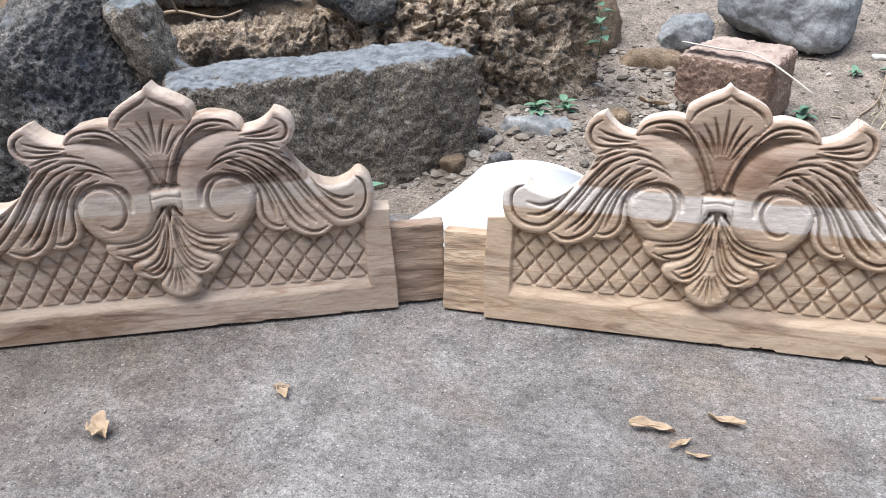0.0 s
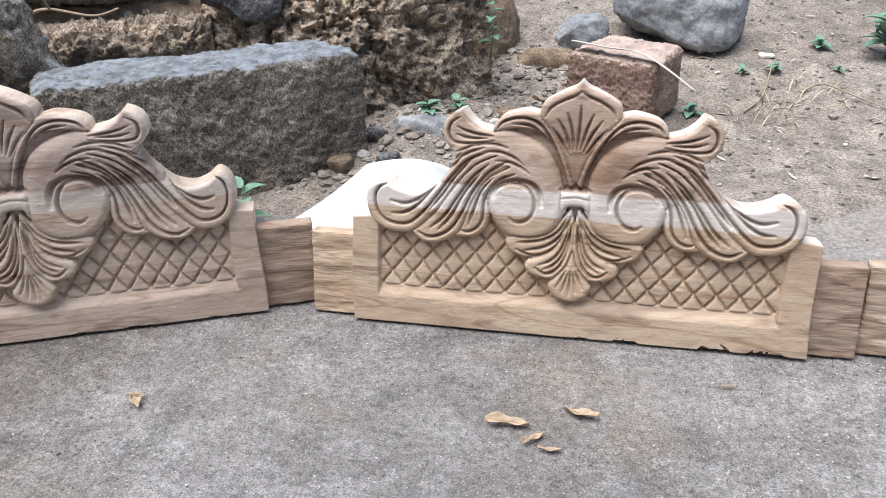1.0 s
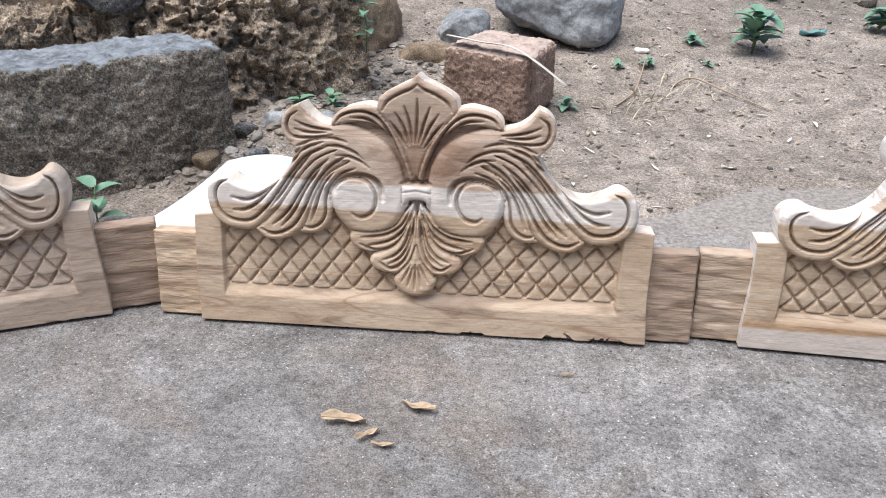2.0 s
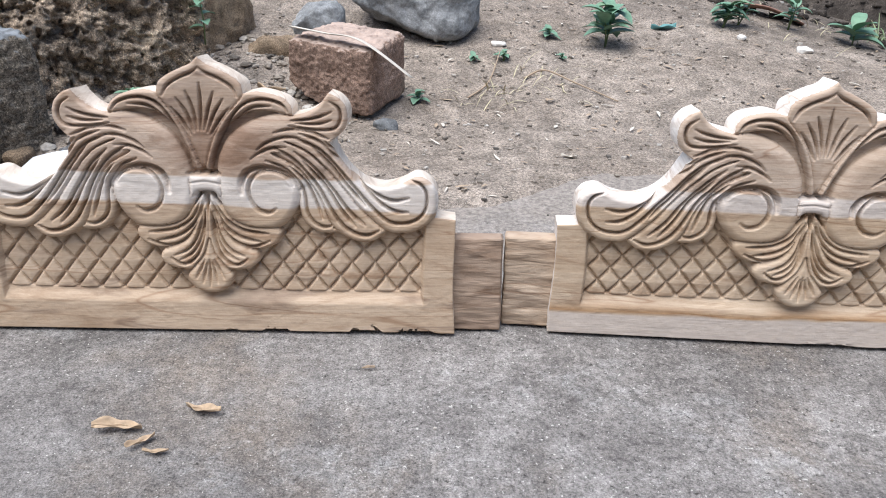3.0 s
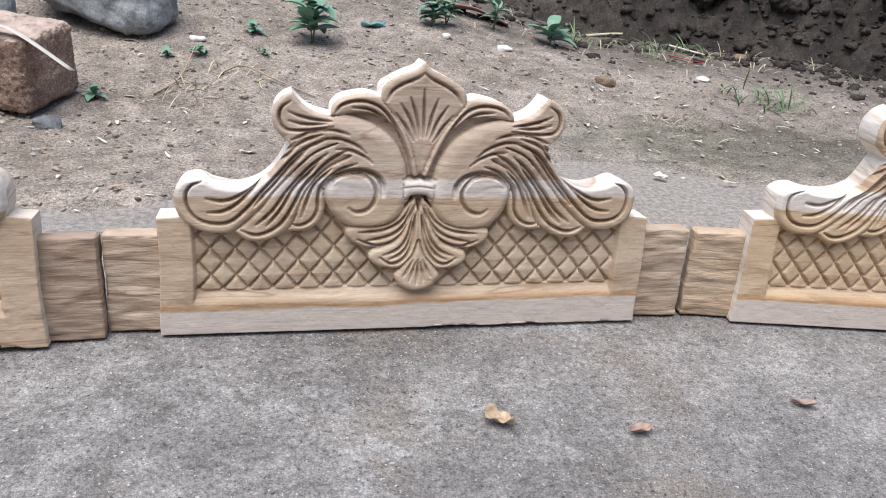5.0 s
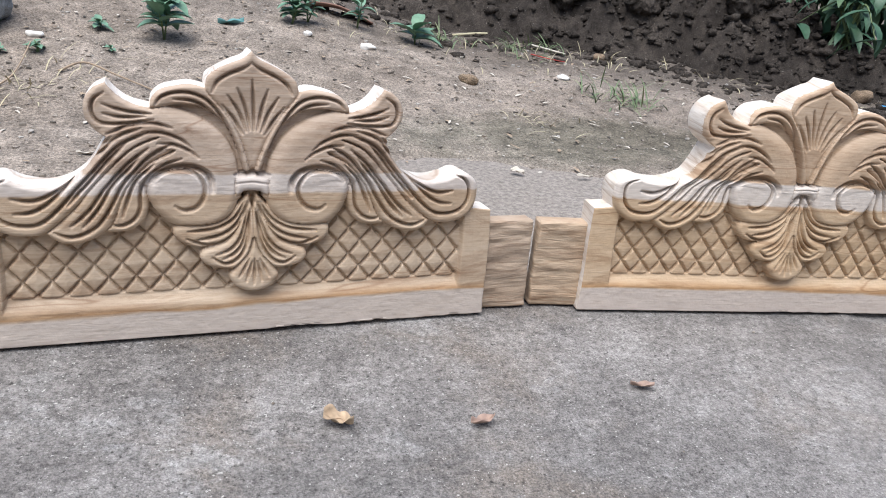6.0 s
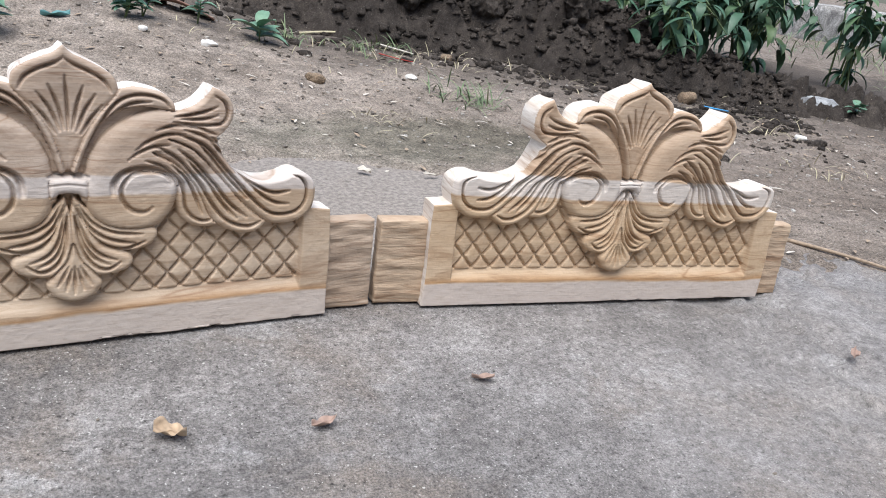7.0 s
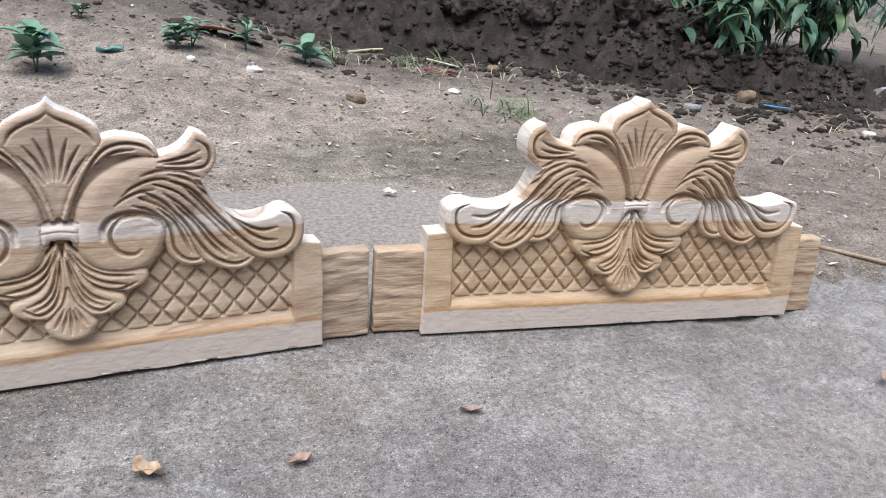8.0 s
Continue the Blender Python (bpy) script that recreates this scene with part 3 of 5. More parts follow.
class Carver:
    """Height of the carved face over one half of the board."""

    def __init__(self, P):
        self.P = P
        self.h = np.zeros(len(P))
        self.tag = np.zeros(len(P), int)

    def leaf(self, tag, pts, base, swell, soft=0.012, over=False):
        poly = spline(pts, 6, True)
        box = (self.P[:, 0] > poly[:, 0].min()) & (self.P[:, 0] < poly[:, 0].max()) & (self.P[:, 1] > poly[:, 1].min()) & (self.P[:, 1] < poly[:, 1].max())
        idx = np.where(box)[0]
        idx = idx[inside(self.P[idx], poly)]
        d = dist_line(self.P[idx], np.vstack([poly, poly[:1]]))
        made = base + swell * np.sqrt(np.clip(d / soft, 0, 1) * (2 - np.clip(d / soft, 0, 1)))
        if over:                            # grows out of the shoulder instead of lying on it
            made = np.where(self.tag[idx] == SHOULDER, np.maximum(made, self.h[idx]), made)
        self.h[idx] = made
        self.tag[idx] = tag
        self.last = idx

    def cut(self, pts, depth=0.003, width=0.0022, taper=True, only=None):
        line = spline(pts, 6)
        lo, hi = line.min(0) - width * 2, line.max(0) + width * 2
        idx = np.where(((self.P > lo) & (self.P < hi)).all(1))[0]
        if only is not None:
            idx = idx[self.tag[idx] == only]
        d = dist_line(self.P[idx], line)
        fade = 1.0
        if taper:
            e = np.minimum(np.hypot(*(self.P[idx] - line[0]).T), np.hypot(*(self.P[idx] - line[-1]).T))
            fade = 0.25 + 0.75 * np.clip(e / 0.014, 0, 1)
        t = np.clip(1 - d / (width * (0.6 + 0.4 * fade)), 0, 1)
        self.h[idx] -= depth * fade * np.clip(t * 1.2, 0, 1)


LATTICE, FRAME, WING, HORNS, PETALS, CROWNS, VOLUTE, SHELL, CLASP, SHOULDER, WING_B, WING_C, SHELL_B, SHELL_C = range(14)
NAMES = ["lattice_ground", "base_frame", "acanthus_wing", "horn_leaf", "side_petal", "crown_leaf", "volute", "shell", "clasp", "shoulder", "wing_lobe", "wing_lobe", "shell_lobe", "shell_lobe"]
UNDER = {WING_B: WING, WING_C: WING, SHELL_B: SHELL, SHELL_C: SHELL}      # lobes that belong to a leaf
MIDDLE = {LATTICE, FRAME, CROWNS, SHELL, CLASP}


def carve(P):
    c = Carver(P)
    s, v = P.T
    # lattice ground, sunk between the frame
    a, b = s / 0.029 + v / 0.031, s / 0.029 - v / 0.031
    da, db = np.abs(a - np.round(a)), np.abs(b - np.round(b))
    near = np.minimum(da, db) * 0.0212
    c.h = -0.0085 + 0.0016 * np.clip(near / 0.008, 0, 1) - 0.0056 * np.clip(1.2 - 1.2 * near / 0.0024, 0, 1)
    rail = step(0.0615, 0.041, v + 0.0006 * np.sin(s * 60))
    side = step(0.2605, 0.266, s)
    flat = np.maximum(rail, side)
    low = (s < 0.264) & (v < 0.061) | (s >= 0.262)
    c.h = np.where(low, -0.0095 + 0.0095 * flat, c.h)
    c.tag[low] = FRAME
    deep = v > 0.193                        # plain recess between the upper leaves
    c.h[deep], c.tag[deep] = -0.0055, SHOULDER
    # shoulder: the smooth stem that swells out of the volute
    c.leaf(SHOULDER, [(0.016, 0.160), (0.016, 0.200), (0.022, 0.222), (0.037, 0.244), (0.066, 0.262), (0.110, 0.272), (0.156, 0.262), (0.163, 0.225), (0.14, 0.19), (0.09, 0.17)], -0.001, 0.010, 0.020)
    # lobes of the wing, inner ones first
    c.leaf(WING_C, [(0.158, 0.132), (0.143, 0.129), (0.126, 0.133), (0.113, 0.145), (0.109, 0.163), (0.111, 0.180), (0.100, 0.194), (0.082, 0.204), (0.064, 0.208), (0.075, 0.219), (0.095, 0.222), (0.114, 0.206), (0.138, 0.172), (0.150, 0.145)], -0.004, 0.0080, 0.006, over=True)
    for pts in ([(0.152, 0.139), (0.140, 0.137), (0.128, 0.142), (0.120, 0.153), (0.118, 0.170), (0.112, 0.188), (0.096, 0.204), (0.076, 0.212)],
                [(0.138, 0.146), (0.131, 0.164), (0.120, 0.188), (0.104, 0.206)], [(0.144, 0.152), (0.136, 0.170), (0.124, 0.192)]):
        c.cut(pts, 0.0096, 0.0023, only=WING_C)
    c.leaf(WING_B, [(0.216, 0.134), (0.205, 0.122), (0.191, 0.119), (0.174, 0.122), (0.157, 0.131), (0.146, 0.143), (0.133, 0.172), (0.111, 0.203), (0.082, 0.222), (0.096, 0.236), (0.126, 0.225), (0.153, 0.197), (0.180, 0.163), (0.201, 0.143)], -0.003, 0.0088, 0.006, over=True)
    for pts in ([(0.207, 0.133), (0.193, 0.128), (0.177, 0.131), (0.161, 0.141), (0.146, 0.161), (0.130, 0.189), (0.108, 0.215), (0.086, 0.228)],
                [(0.190, 0.139), (0.170, 0.155), (0.152, 0.178), (0.132, 0.205), (0.110, 0.224)], [(0.178, 0.138), (0.160, 0.157), (0.141, 0.186), (0.120, 0.212)]):
        c.cut(pts, 0.0102, 0.0024, only=WING_B)
    c.leaf(WING, [(0.279, 0.172), (0.278, 0.155), (0.268, 0.140), (0.251, 0.131), (0.228, 0.129), (0.214, 0.133), (0.200, 0.143), (0.177, 0.163), (0.151, 0.196), (0.125, 0.223), (0.092, 0.240), (0.112, 0.249), (0.146, 0.242), (0.164, 0.214), (0.176, 0.197), (0.188, 0.187), (0.203, 0.182), (0.219, 0.182), (0.236, 0.186), (0.250, 0.193), (0.264, 0.192), (0.275, 0.184)], -0.002, 0.0088, 0.006, over=True)
    for pts in ([(0.247, 0.189), (0.259, 0.184), (0.266, 0.172), (0.264, 0.156), (0.253, 0.145), (0.236, 0.141), (0.219, 0.143), (0.203, 0.154), (0.184, 0.173), (0.159, 0.205), (0.138, 0.228), (0.110, 0.241)],
                [(0.243, 0.168), (0.222, 0.166), (0.200, 0.175), (0.180, 0.192), (0.160, 0.222), (0.146, 0.237)],
                [(0.242, 0.153), (0.224, 0.155), (0.206, 0.165), (0.187, 0.183), (0.165, 0.210), (0.145, 0.232)],
                [(0.190, 0.160), (0.172, 0.180), (0.153, 0.206), (0.132, 0.230)]):
        c.cut(pts, 0.0102, 0.0024, only=WING)
    # ribs that run on into the shoulder
    for pts in ([(0.116, 0.241), (0.096, 0.241), (0.076, 0.233), (0.066, 0.224)], [(0.150, 0.240), (0.128, 0.249), (0.104, 0.251), (0.086, 0.246)],
                [(0.100, 0.229), (0.084, 0.228), (0.068, 0.221), (0.058, 0.213)], [(0.150, 0.230), (0.134, 0.240), (0.116, 0.246)]):
        c.cut(pts, 0.0080, 0.0023)
    # horn leaf
    c.leaf(HORNS, [(0.095, 0.262), (0.107, 0.2675), (0.125, 0.2725), (0.138, 0.2815), (0.148, 0.295), (0.160, 0.2895), (0.169, 0.279), (0.172, 0.265), (0.168, 0.252), (0.158, 0.243), (0.135, 0.247), (0.108, 0.251)], -0.001, 0.0088, 0.005, over=True)
    for pts in ([(0.150, 0.284), (0.160, 0.277), (0.163, 0.265), (0.158, 0.254), (0.145, 0.251), (0.124, 0.252), (0.104, 0.255)],
                [(0.152, 0.272), (0.140, 0.267), (0.124, 0.263), (0.106, 0.261)], [(0.152, 0.262), (0.136, 0.258), (0.112, 0.258)]):
        c.cut(pts, 0.0090, 0.0022, only=HORNS)
    # side petal
    c.leaf(PETALS, [(0.008, 0.197), (0.017, 0.222), (0.031, 0.250), (0.050, 0.265), (0.075, 0.271), (0.1075, 0.266), (0.106, 0.277), (0.096, 0.286), (0.081, 0.2915), (0.064, 0.2935), (0.049, 0.291), (0.036, 0.279), (0.024, 0.262), (0.012, 0.237), (0.002, 0.205)], -0.002, 0.0085, 0.005)
    for pts in ([(0.101, 0.271), (0.095, 0.279), (0.081, 0.284), (0.065, 0.284), (0.049, 0.277), (0.035, 0.260), (0.023, 0.236), (0.013, 0.208)],
                [(0.082, 0.277), (0.062, 0.275), (0.045, 0.264), (0.030, 0.243), (0.017, 0.212)],
                [(0.072, 0.271), (0.055, 0.267), (0.039, 0.253), (0.024, 0.229), (0.015, 0.207)]):
        c.cut(pts, 0.0096, 0.0023, only=PETALS)
    # crown leaf in the middle
    c.leaf(CROWNS, [(0.0, 0.329), (0.008, 0.3215), (0.020, 0.3165), (0.036, 0.3095), (0.048, 0.301), (0.051, 0.290), (0.044, 0.279), (0.030, 0.262), (0.017, 0.240), (0.008, 0.215), (0.002, 0.200), (-0.008, 0.215), (-0.017, 0.24), (-0.051, 0.29), (-0.036, 0.3095), (-0.008, 0.3215)], 0.001, 0.0045, 0.006)
    idx = c.last
    c.h[idx] -= 0.004 * np.clip(1 - s[idx] / 0.03, 0, 1) * step(0.325, 0.26, v[idx])
    for pts in ([(0.0, 0.3165), (0.009, 0.311), (0.024, 0.305), (0.037, 0.297), (0.043, 0.286)],
                [(0.0, 0.300), (0.0, 0.275), (0.0, 0.245)], [(0.016, 0.291), (0.009, 0.270), (0.004, 0.245)],
                [(0.027, 0.283), (0.016, 0.265), (0.008, 0.243)], [(0.033, 0.272), (0.022, 0.258), (0.012, 0.240)]):
        c.cut(pts, 0.0080, 0.0022, only=CROWNS)
    # volute: ring and eye
    c.leaf(VOLUTE, [(0.112, 0.176), (0.107, 0.155), (0.092, 0.138), (0.070, 0.130), (0.048, 0.131), (0.029, 0.140), (0.017, 0.156), (0.015, 0.177), (0.024, 0.200), (0.040, 0.203), (0.056, 0.201), (0.072, 0.200), (0.090, 0.197), (0.104, 0.189)], -0.003, 0.0115, 0.011, over=True)
    c.cut([(0.105, 0.183), (0.096, 0.195), (0.079, 0.200), (0.062, 0.195), (0.0525, 0.181), (0.0525, 0.166), (0.061, 0.155), (0.074, 0.152), (0.083, 0.156)], 0.0080, 0.0031, True, only=VOLUTE)
    c.cut([(0.113, 0.178), (0.104, 0.192), (0.088, 0.201), (0.068, 0.203), (0.052, 0.197), (0.0445, 0.185), (0.043, 0.172)], 0.0115, 0.0048, True)
    # shell under the clasp
    c.leaf(SHELL_B, [(0.003, 0.168), (0.016, 0.157), (0.030, 0.142), (0.052, 0.136), (0.083, 0.135), (0.089, 0.126), (0.081, 0.1155), (0.066, 0.1105), (0.044, 0.110), (0.024, 0.112), (0.006, 0.130)], -0.002, 0.0085, 0.006)
    for pts in ([(0.006, 0.160), (0.014, 0.135), (0.030, 0.119), (0.052, 0.113), (0.074, 0.120)], [(0.009, 0.160), (0.021, 0.142), (0.042, 0.131), (0.072, 0.128)], [(0.008, 0.156), (0.019, 0.136), (0.037, 0.124), (0.064, 0.1185)]):
        c.cut(pts, 0.0088, 0.0022, only=SHELL_B)
    c.leaf(SHELL_C, [(0.002, 0.160), (0.012, 0.142), (0.028, 0.120), (0.046, 0.1115), (0.058, 0.1075), (0.0615, 0.0985), (0.053, 0.0895), (0.036, 0.0855), (0.015, 0.086), (0.003, 0.096), (-0.004, 0.12)], -0.001, 0.0085, 0.006)
    for pts in ([(0.003, 0.152), (0.008, 0.118), (0.018, 0.099), (0.033, 0.092), (0.047, 0.099)], [(0.006, 0.150), (0.014, 0.124), (0.026, 0.109), (0.043, 0.102)], [(0.004, 0.148), (0.011, 0.120), (0.021, 0.105), (0.036, 0.097)]):
        c.cut(pts, 0.0088, 0.0022, only=SHELL_C)
    c.leaf(SHELL, [(0.0, 0.122), (0.008, 0.103), (0.022, 0.088), (0.029, 0.078), (0.022, 0.066), (0.011, 0.060), (0.0, 0.058), (-0.011, 0.06), (-0.029, 0.078), (-0.022, 0.088), (-0.008, 0.103)], 0.0, 0.008, 0.007)
    for pts in ([(0.0, 0.097), (0.0, 0.068)], [(0.003, 0.094), (0.007, 0.080), (0.009, 0.072)], [(0.006, 0.097), (0.013, 0.084), (0.017, 0.077)]):
        c.cut(pts, 0.0067, 0.0024, only=SHELL)
    # clasp
    c.leaf(CLASP, [(0.0185, 0.166), (0.0185, 0.188), (0.009, 0.191), (0, 0.192), (-0.009, 0.191), (-0.0185, 0.188), (-0.0185, 0.166), (-0.009, 0.171), (0, 0.172), (0.009, 0.171)], 0.002, 0.006, 0.006)
    c.cut([(0.0, 0.184), (0.009, 0.183), (0.018, 0.181)], 0.0016, 0.0018, False, only=CLASP)
    c.cut([(0.0, 0.196), (0.01, 0.195), (0.018, 0.193)], 0.005, 0.003, False)
    # chisel marks
    Q = np.stack([s, v, c.h], 1)
    c.h += fbm(Q, 160, 2, 4) * 0.0007 + fbm(Q, 45, 2, 6) * 0.0008
    return c


def carved_meshes():
    """The carved face split into its leaves, and the board behind it."""
    nh, nv = int(0.304 / STEP) + 1, int(0.330 / STEP) + 1
    su, sv = np.arange(nh) * STEP, np.arange(nv) * STEP
    S, V = np.meshgrid(su, sv, indexing="ij")
    c = carve(np.stack([S.ravel(), V.ravel()], 1))
    H, T = c.h.reshape(nh, nv), c.tag.reshape(nh, nv)
    for _ in range(1):                      # eased arrises
        H[1:-1] = (H[:-2] + 6 * H[1:-1] + H[2:]) / 8
        H[:, 1:-1] = (H[:, :-2] + 6 * H[:, 1:-1] + H[:, 2:]) / 8
    U = np.concatenate([-su[:0:-1], su])
    H, T = np.concatenate([H[:0:-1], H]), np.concatenate([T[:0:-1], T])
    nu = len(U)
    X, Z = np.meshgrid(U, sv, indexing="ij")
    X, Z = X.copy(), Z.copy()
    mid = np.stack([(X[:-1, :-1] + STEP / 2).ravel(), (Z[:-1, :-1] + STEP / 2).ravel()], 1)
    keep = inside(mid, OUTLINE).reshape(nu - 1, nv - 1)
    touch = np.zeros((nu, nv), int)
    for di in (0, 1):
        for dj in (0, 1):
            touch[di:nu - 1 + di, dj:nv - 1 + dj] += keep
    rim = (touch > 0) & (touch < 4)
    R = np.stack([X[rim], Z[rim]], 1)
    best, place = np.full(len(R), 9.0), R.copy()
    closed = np.vstack([OUTLINE, OUTLINE[:1]])
    for a, b in zip(closed[:-1], closed[1:]):
        d = b - a
        t = np.clip(((R - a) @ d) / max(d @ d, 1e-12), 0, 1)
        q = a + t[:, None] * d
        e = np.hypot(*(R - q).T)
        near = e < best
        best[near], place[near] = e[near], q[near]
    X[rim], Z[rim] = place[:, 0], place[:, 1]
    H = np.where(rim, H - 0.0012, H)
    verts = np.stack([X.ravel(), -H.ravel(), Z.ravel()], 1)
    ci, cj = np.where(keep)
    quads = np.stack([ci * nv + cj, (ci + 1) * nv + cj, (ci + 1) * nv + cj + 1, ci * nv + cj + 1], 1)
    labels = T[ci, cj]
    right = U[ci] >= -1e-9
    out = []
    for tag, name in enumerate(NAMES):
        for half in ((None,) if tag in MIDDLE else (False, True)):
            m = labels == tag
            if half is not None:
                m &= right == half
            q = quads[m]
            if not len(q):
                continue
            used, inv = np.unique(q.ravel(), return_inverse=True)
            out.append((name, verts[used], inv.reshape(-1, 4).tolist(), (tag, half)))
    # rim of the board, walked in order
    edges = {}
    for q in quads.tolist():
        for a, b in zip(q, q[1:] + q[:1]):
            edges[(a, b)] = 1
    nxt = {a: b for a, b in edges if (b, a) not in edges}
    start = next(iter(nxt))
    loop, at = [start], nxt[start]
    while at != start and len(loop) < 9000:
        loop.append(at)
        at = nxt[at]
    front = verts[loop]
    rings = [front]
    for k, (depth, inset) in enumerate(((0.30, 0), (0.65, 0), (0.965, 0), (1.0, 0.0016))):
        r = front.copy()
        n2 = np.roll(front, -4, 0) - np.roll(front, 4, 0)
        n2 = np.stack([n2[:, 2], n2[:, 0] * 0, -n2[:, 0]], 1)
        n2 /= np.linalg.norm(n2, axis=1)[:, None] + 1e-9
        r[:, 1] = front[:, 1] * (1 - depth) + THICK * depth
        wob = fbm(np.stack([r[:, 0], r[:, 1] * 0.5, r[:, 2]], 1), 60, 2, 40 + k) * 0.0016
        r -= n2 * (inset + wob)[:, None]
        r[:, 2] = np.where(front[:, 2] < 0.001, 0.0022 * depth, r[:, 2])
        rings.append(r)
    n = len(loop)
    bv = np.vstack(rings)
    bf = [(k * n + i, k * n + (i + 1) % n, (k + 1) * n + (i + 1) % n, (k + 1) * n + i) for k in range(len(rings) - 1) for i in range(n)]
    bf = [f[::-1] for f in bf]
    bf.append(tuple((len(rings) - 1) * n + i for i in range(n))[::-1])
    out.insert(0, ("board", bv, bf, (-1, None)))
    return out


def tenon_mesh(side, length, mat, seed, top):
    v, f = box_cube(20, 6, 44)
    lo, hi = np.array((0.298, 0.013, 0.0)), np.array((0.303 + length, 0.040, top))
    p = lo + (v + 1) / 2 * (hi - lo)
    e = 1 - np.abs(v)
    p -= v * 0.0012 * ((e < 0.02).sum(1) >= 2)[:, None]
    gouge = fbm(np.stack([p[:, 0] * 0.3, p[:, 1] * 0.2, p[:, 2]], 1), 110, 3, seed)
    p[:, 1] += np.where(v[:, 1] < -0.9, gouge * 0.006, 0)
    p[:, 0] += np.where(v[:, 0] > 0.9, fbm(p, 50, 2, seed + 2) * 0.004, 0)
    if side < 0:
        p[:, 0] *= -1
        f = [q[::-1] for q in f]
    return mesh("tenon", p, f, mat, True, 28)


PANELS = [   # middle of the foot, heading, lean, lengths of the left and right tenon, finish
    ((-0.3074, 0.8285), 33.2, 3.5, 0.062, 0.076, 0, (0, 0), "greyish brown carved teak crest panel standing on concrete"),
    ((0.3755, 1.0635), 8.9, 8.4, 0.066, 0.062, 1, (1, 0), "rosy tan carved teak crest panel with dark heartwood figure"),
    ((1.0984, 1.1660), 5.1, 5.8, 0.062, 0.070, 2, (2, 2), "pale carved teak crest panel with a grey sapwood foot"),
    ((1.8440, 1.1700), -4.55, 3.9, 0.069, 0.052, 3, (1, 1), "honey coloured carved teak crest panel with a white sapwood foot"),
]
# the panels are cut by hand and differ: heights of rail, volute eye, crown foot, horn and tip, and breadth of the crest
PATTERN = (0.0, 0.0615, 0.174, 0.200, 0.294, 0.328)
HEIGHTS = [
    (0.0, 0.0555, 0.1935, 0.2255, 0.3115, 0.3550),
    (0.0, 0.0555, 0.1860, 0.2125, 0.3055, 0.3420),
    (0.0, 0.0560, 0.1790, 0.2015, 0.2945, 0.3326),
    (0.0, 0.0555, 0.1855, 0.2005, 0.3040, 0.3405),
]
BREADTH = (1.065, 1.012, 1.012, 1.008)


def hand_cut(v, k):
    """The pattern's points as panel k was cut."""
    p = np.array(v, float)
    x, z = p[:, 0], p[:, 2]
    wide = (BREADTH[k] - 1) * step(0.08, 0.18, z) * step(0.29, 0.21, np.abs(x))
    foot = z < 0.0035
    p[:, 0] = x * (1 + wide) + 0.0012 * np.sin(z * 40 + k * 2)
    p[:, 2] = np.interp(z, PATTERN, HEIGHTS[k]) + 0.0012 * np.sin(x * 23 + k * 1.7) * step(0.02, 0.1, z)
    ragged = np.clip(fbm(np.stack([x, x * 0, x * 0], 1), 28, 3, 50 + k, 0.6) + 0.02, 0, 1) * (0.030 if k == 1 else 0.010)
    p[:, 2] += np.where(foot, ragged * step(-0.05, 0.1, x) * step(0.30, 0.24, x), 0)
    return p


def build_panels():
    shapes = carved_meshes()
    for k, ((x, y), yaw, lean, left, right, tone, saws, label) in enumerate(PANELS):
        root = new("carved_panel")
        root.matrix_basis = pose(x, y, 0.0035, 0, 0, yaw) @ pose(0, 0, 0, -lean)
        tagged(root, label, "carved panel", "row of carved crest panels")
        made = {}
        for n, v, f, (tag, half) in shapes:
            owner = UNDER.get(tag)
            home = made.get((owner, half)) or made.get((owner, None)) or root
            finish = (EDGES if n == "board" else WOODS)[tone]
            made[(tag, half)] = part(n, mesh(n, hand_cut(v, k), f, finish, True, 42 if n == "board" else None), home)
        part("tenon", tenon_mesh(-1, left, SAWN[saws[0]], 3 + k * 5, 0.124), root, "rough sawn tenon")
        part("tenon", tenon_mesh(1, right, SAWN[saws[1]], 5 + k * 5, 0.126), root, "rough sawn tenon")


build_panels()


# ---- sheet behind the panels ----
def build_sheet():
    nu, nv = 40, 26
    verts = []
    for i in range(nu + 1):
        u = i / nu
        x0, x1 = -0.205 + 0.37 * u, -0.075 + 0.25 * u
        y, z, run = 1.20, 0.008, 0.20 - 0.035 * u
        for j in range(nv + 1):
            v = j / nv
            verts.append((x0 + (x1 - x0) * v, y + 0.03 * math.sin(math.pi * u) * v, z))
            rise = radians(14 + (30 + 84 * u) * v ** 1.3)        # lies flat in front, curls up behind
            y, z = y + math.cos(rise) * run / nv, z + math.sin(rise) * run / nv
    n = nv + 1
    faces = [(i * n + j, (i + 1) * n + j, (i + 1) * n + j + 1, i * n + j + 1) for i in range(nu) for j in range(nv)]
    ob = new("plastic_sheet", mesh("plastic_sheet", verts, faces, M_PAPER))
    sol = ob.modifiers.new("thickness", "SOLIDIFY")
    sol.thickness = 0.0018
    tagged(ob, "white bent plastic sheet leaning behind the carved panels", "sheet")
    for k in range(3):
        bar = [(-0.012 + 0.014 * k, 0, 0), (-0.001 + 0.014 * k, 0, 0), (-0.001 + 0.014 * k, 0.004, 0.0005), (-0.012 + 0.014 * k, 0.004, 0.0005)]
        low = [(x, y, z - 0.0006) for x, y, z in bar]
        me = mesh("print_bar", bar + low, [(0, 1, 2, 3), (7, 6, 5, 4), (0, 4, 5, 1), (1, 5, 6, 2), (2, 6, 7, 3), (3, 7, 4, 0)], M_INK, False)
        b = part("print_bar", me, ob, "small dark printed mark")
        b.location = (0.075, 1.268, 0.046)
        b.rotation_euler = (radians(48), 0, 0)


build_sheet()


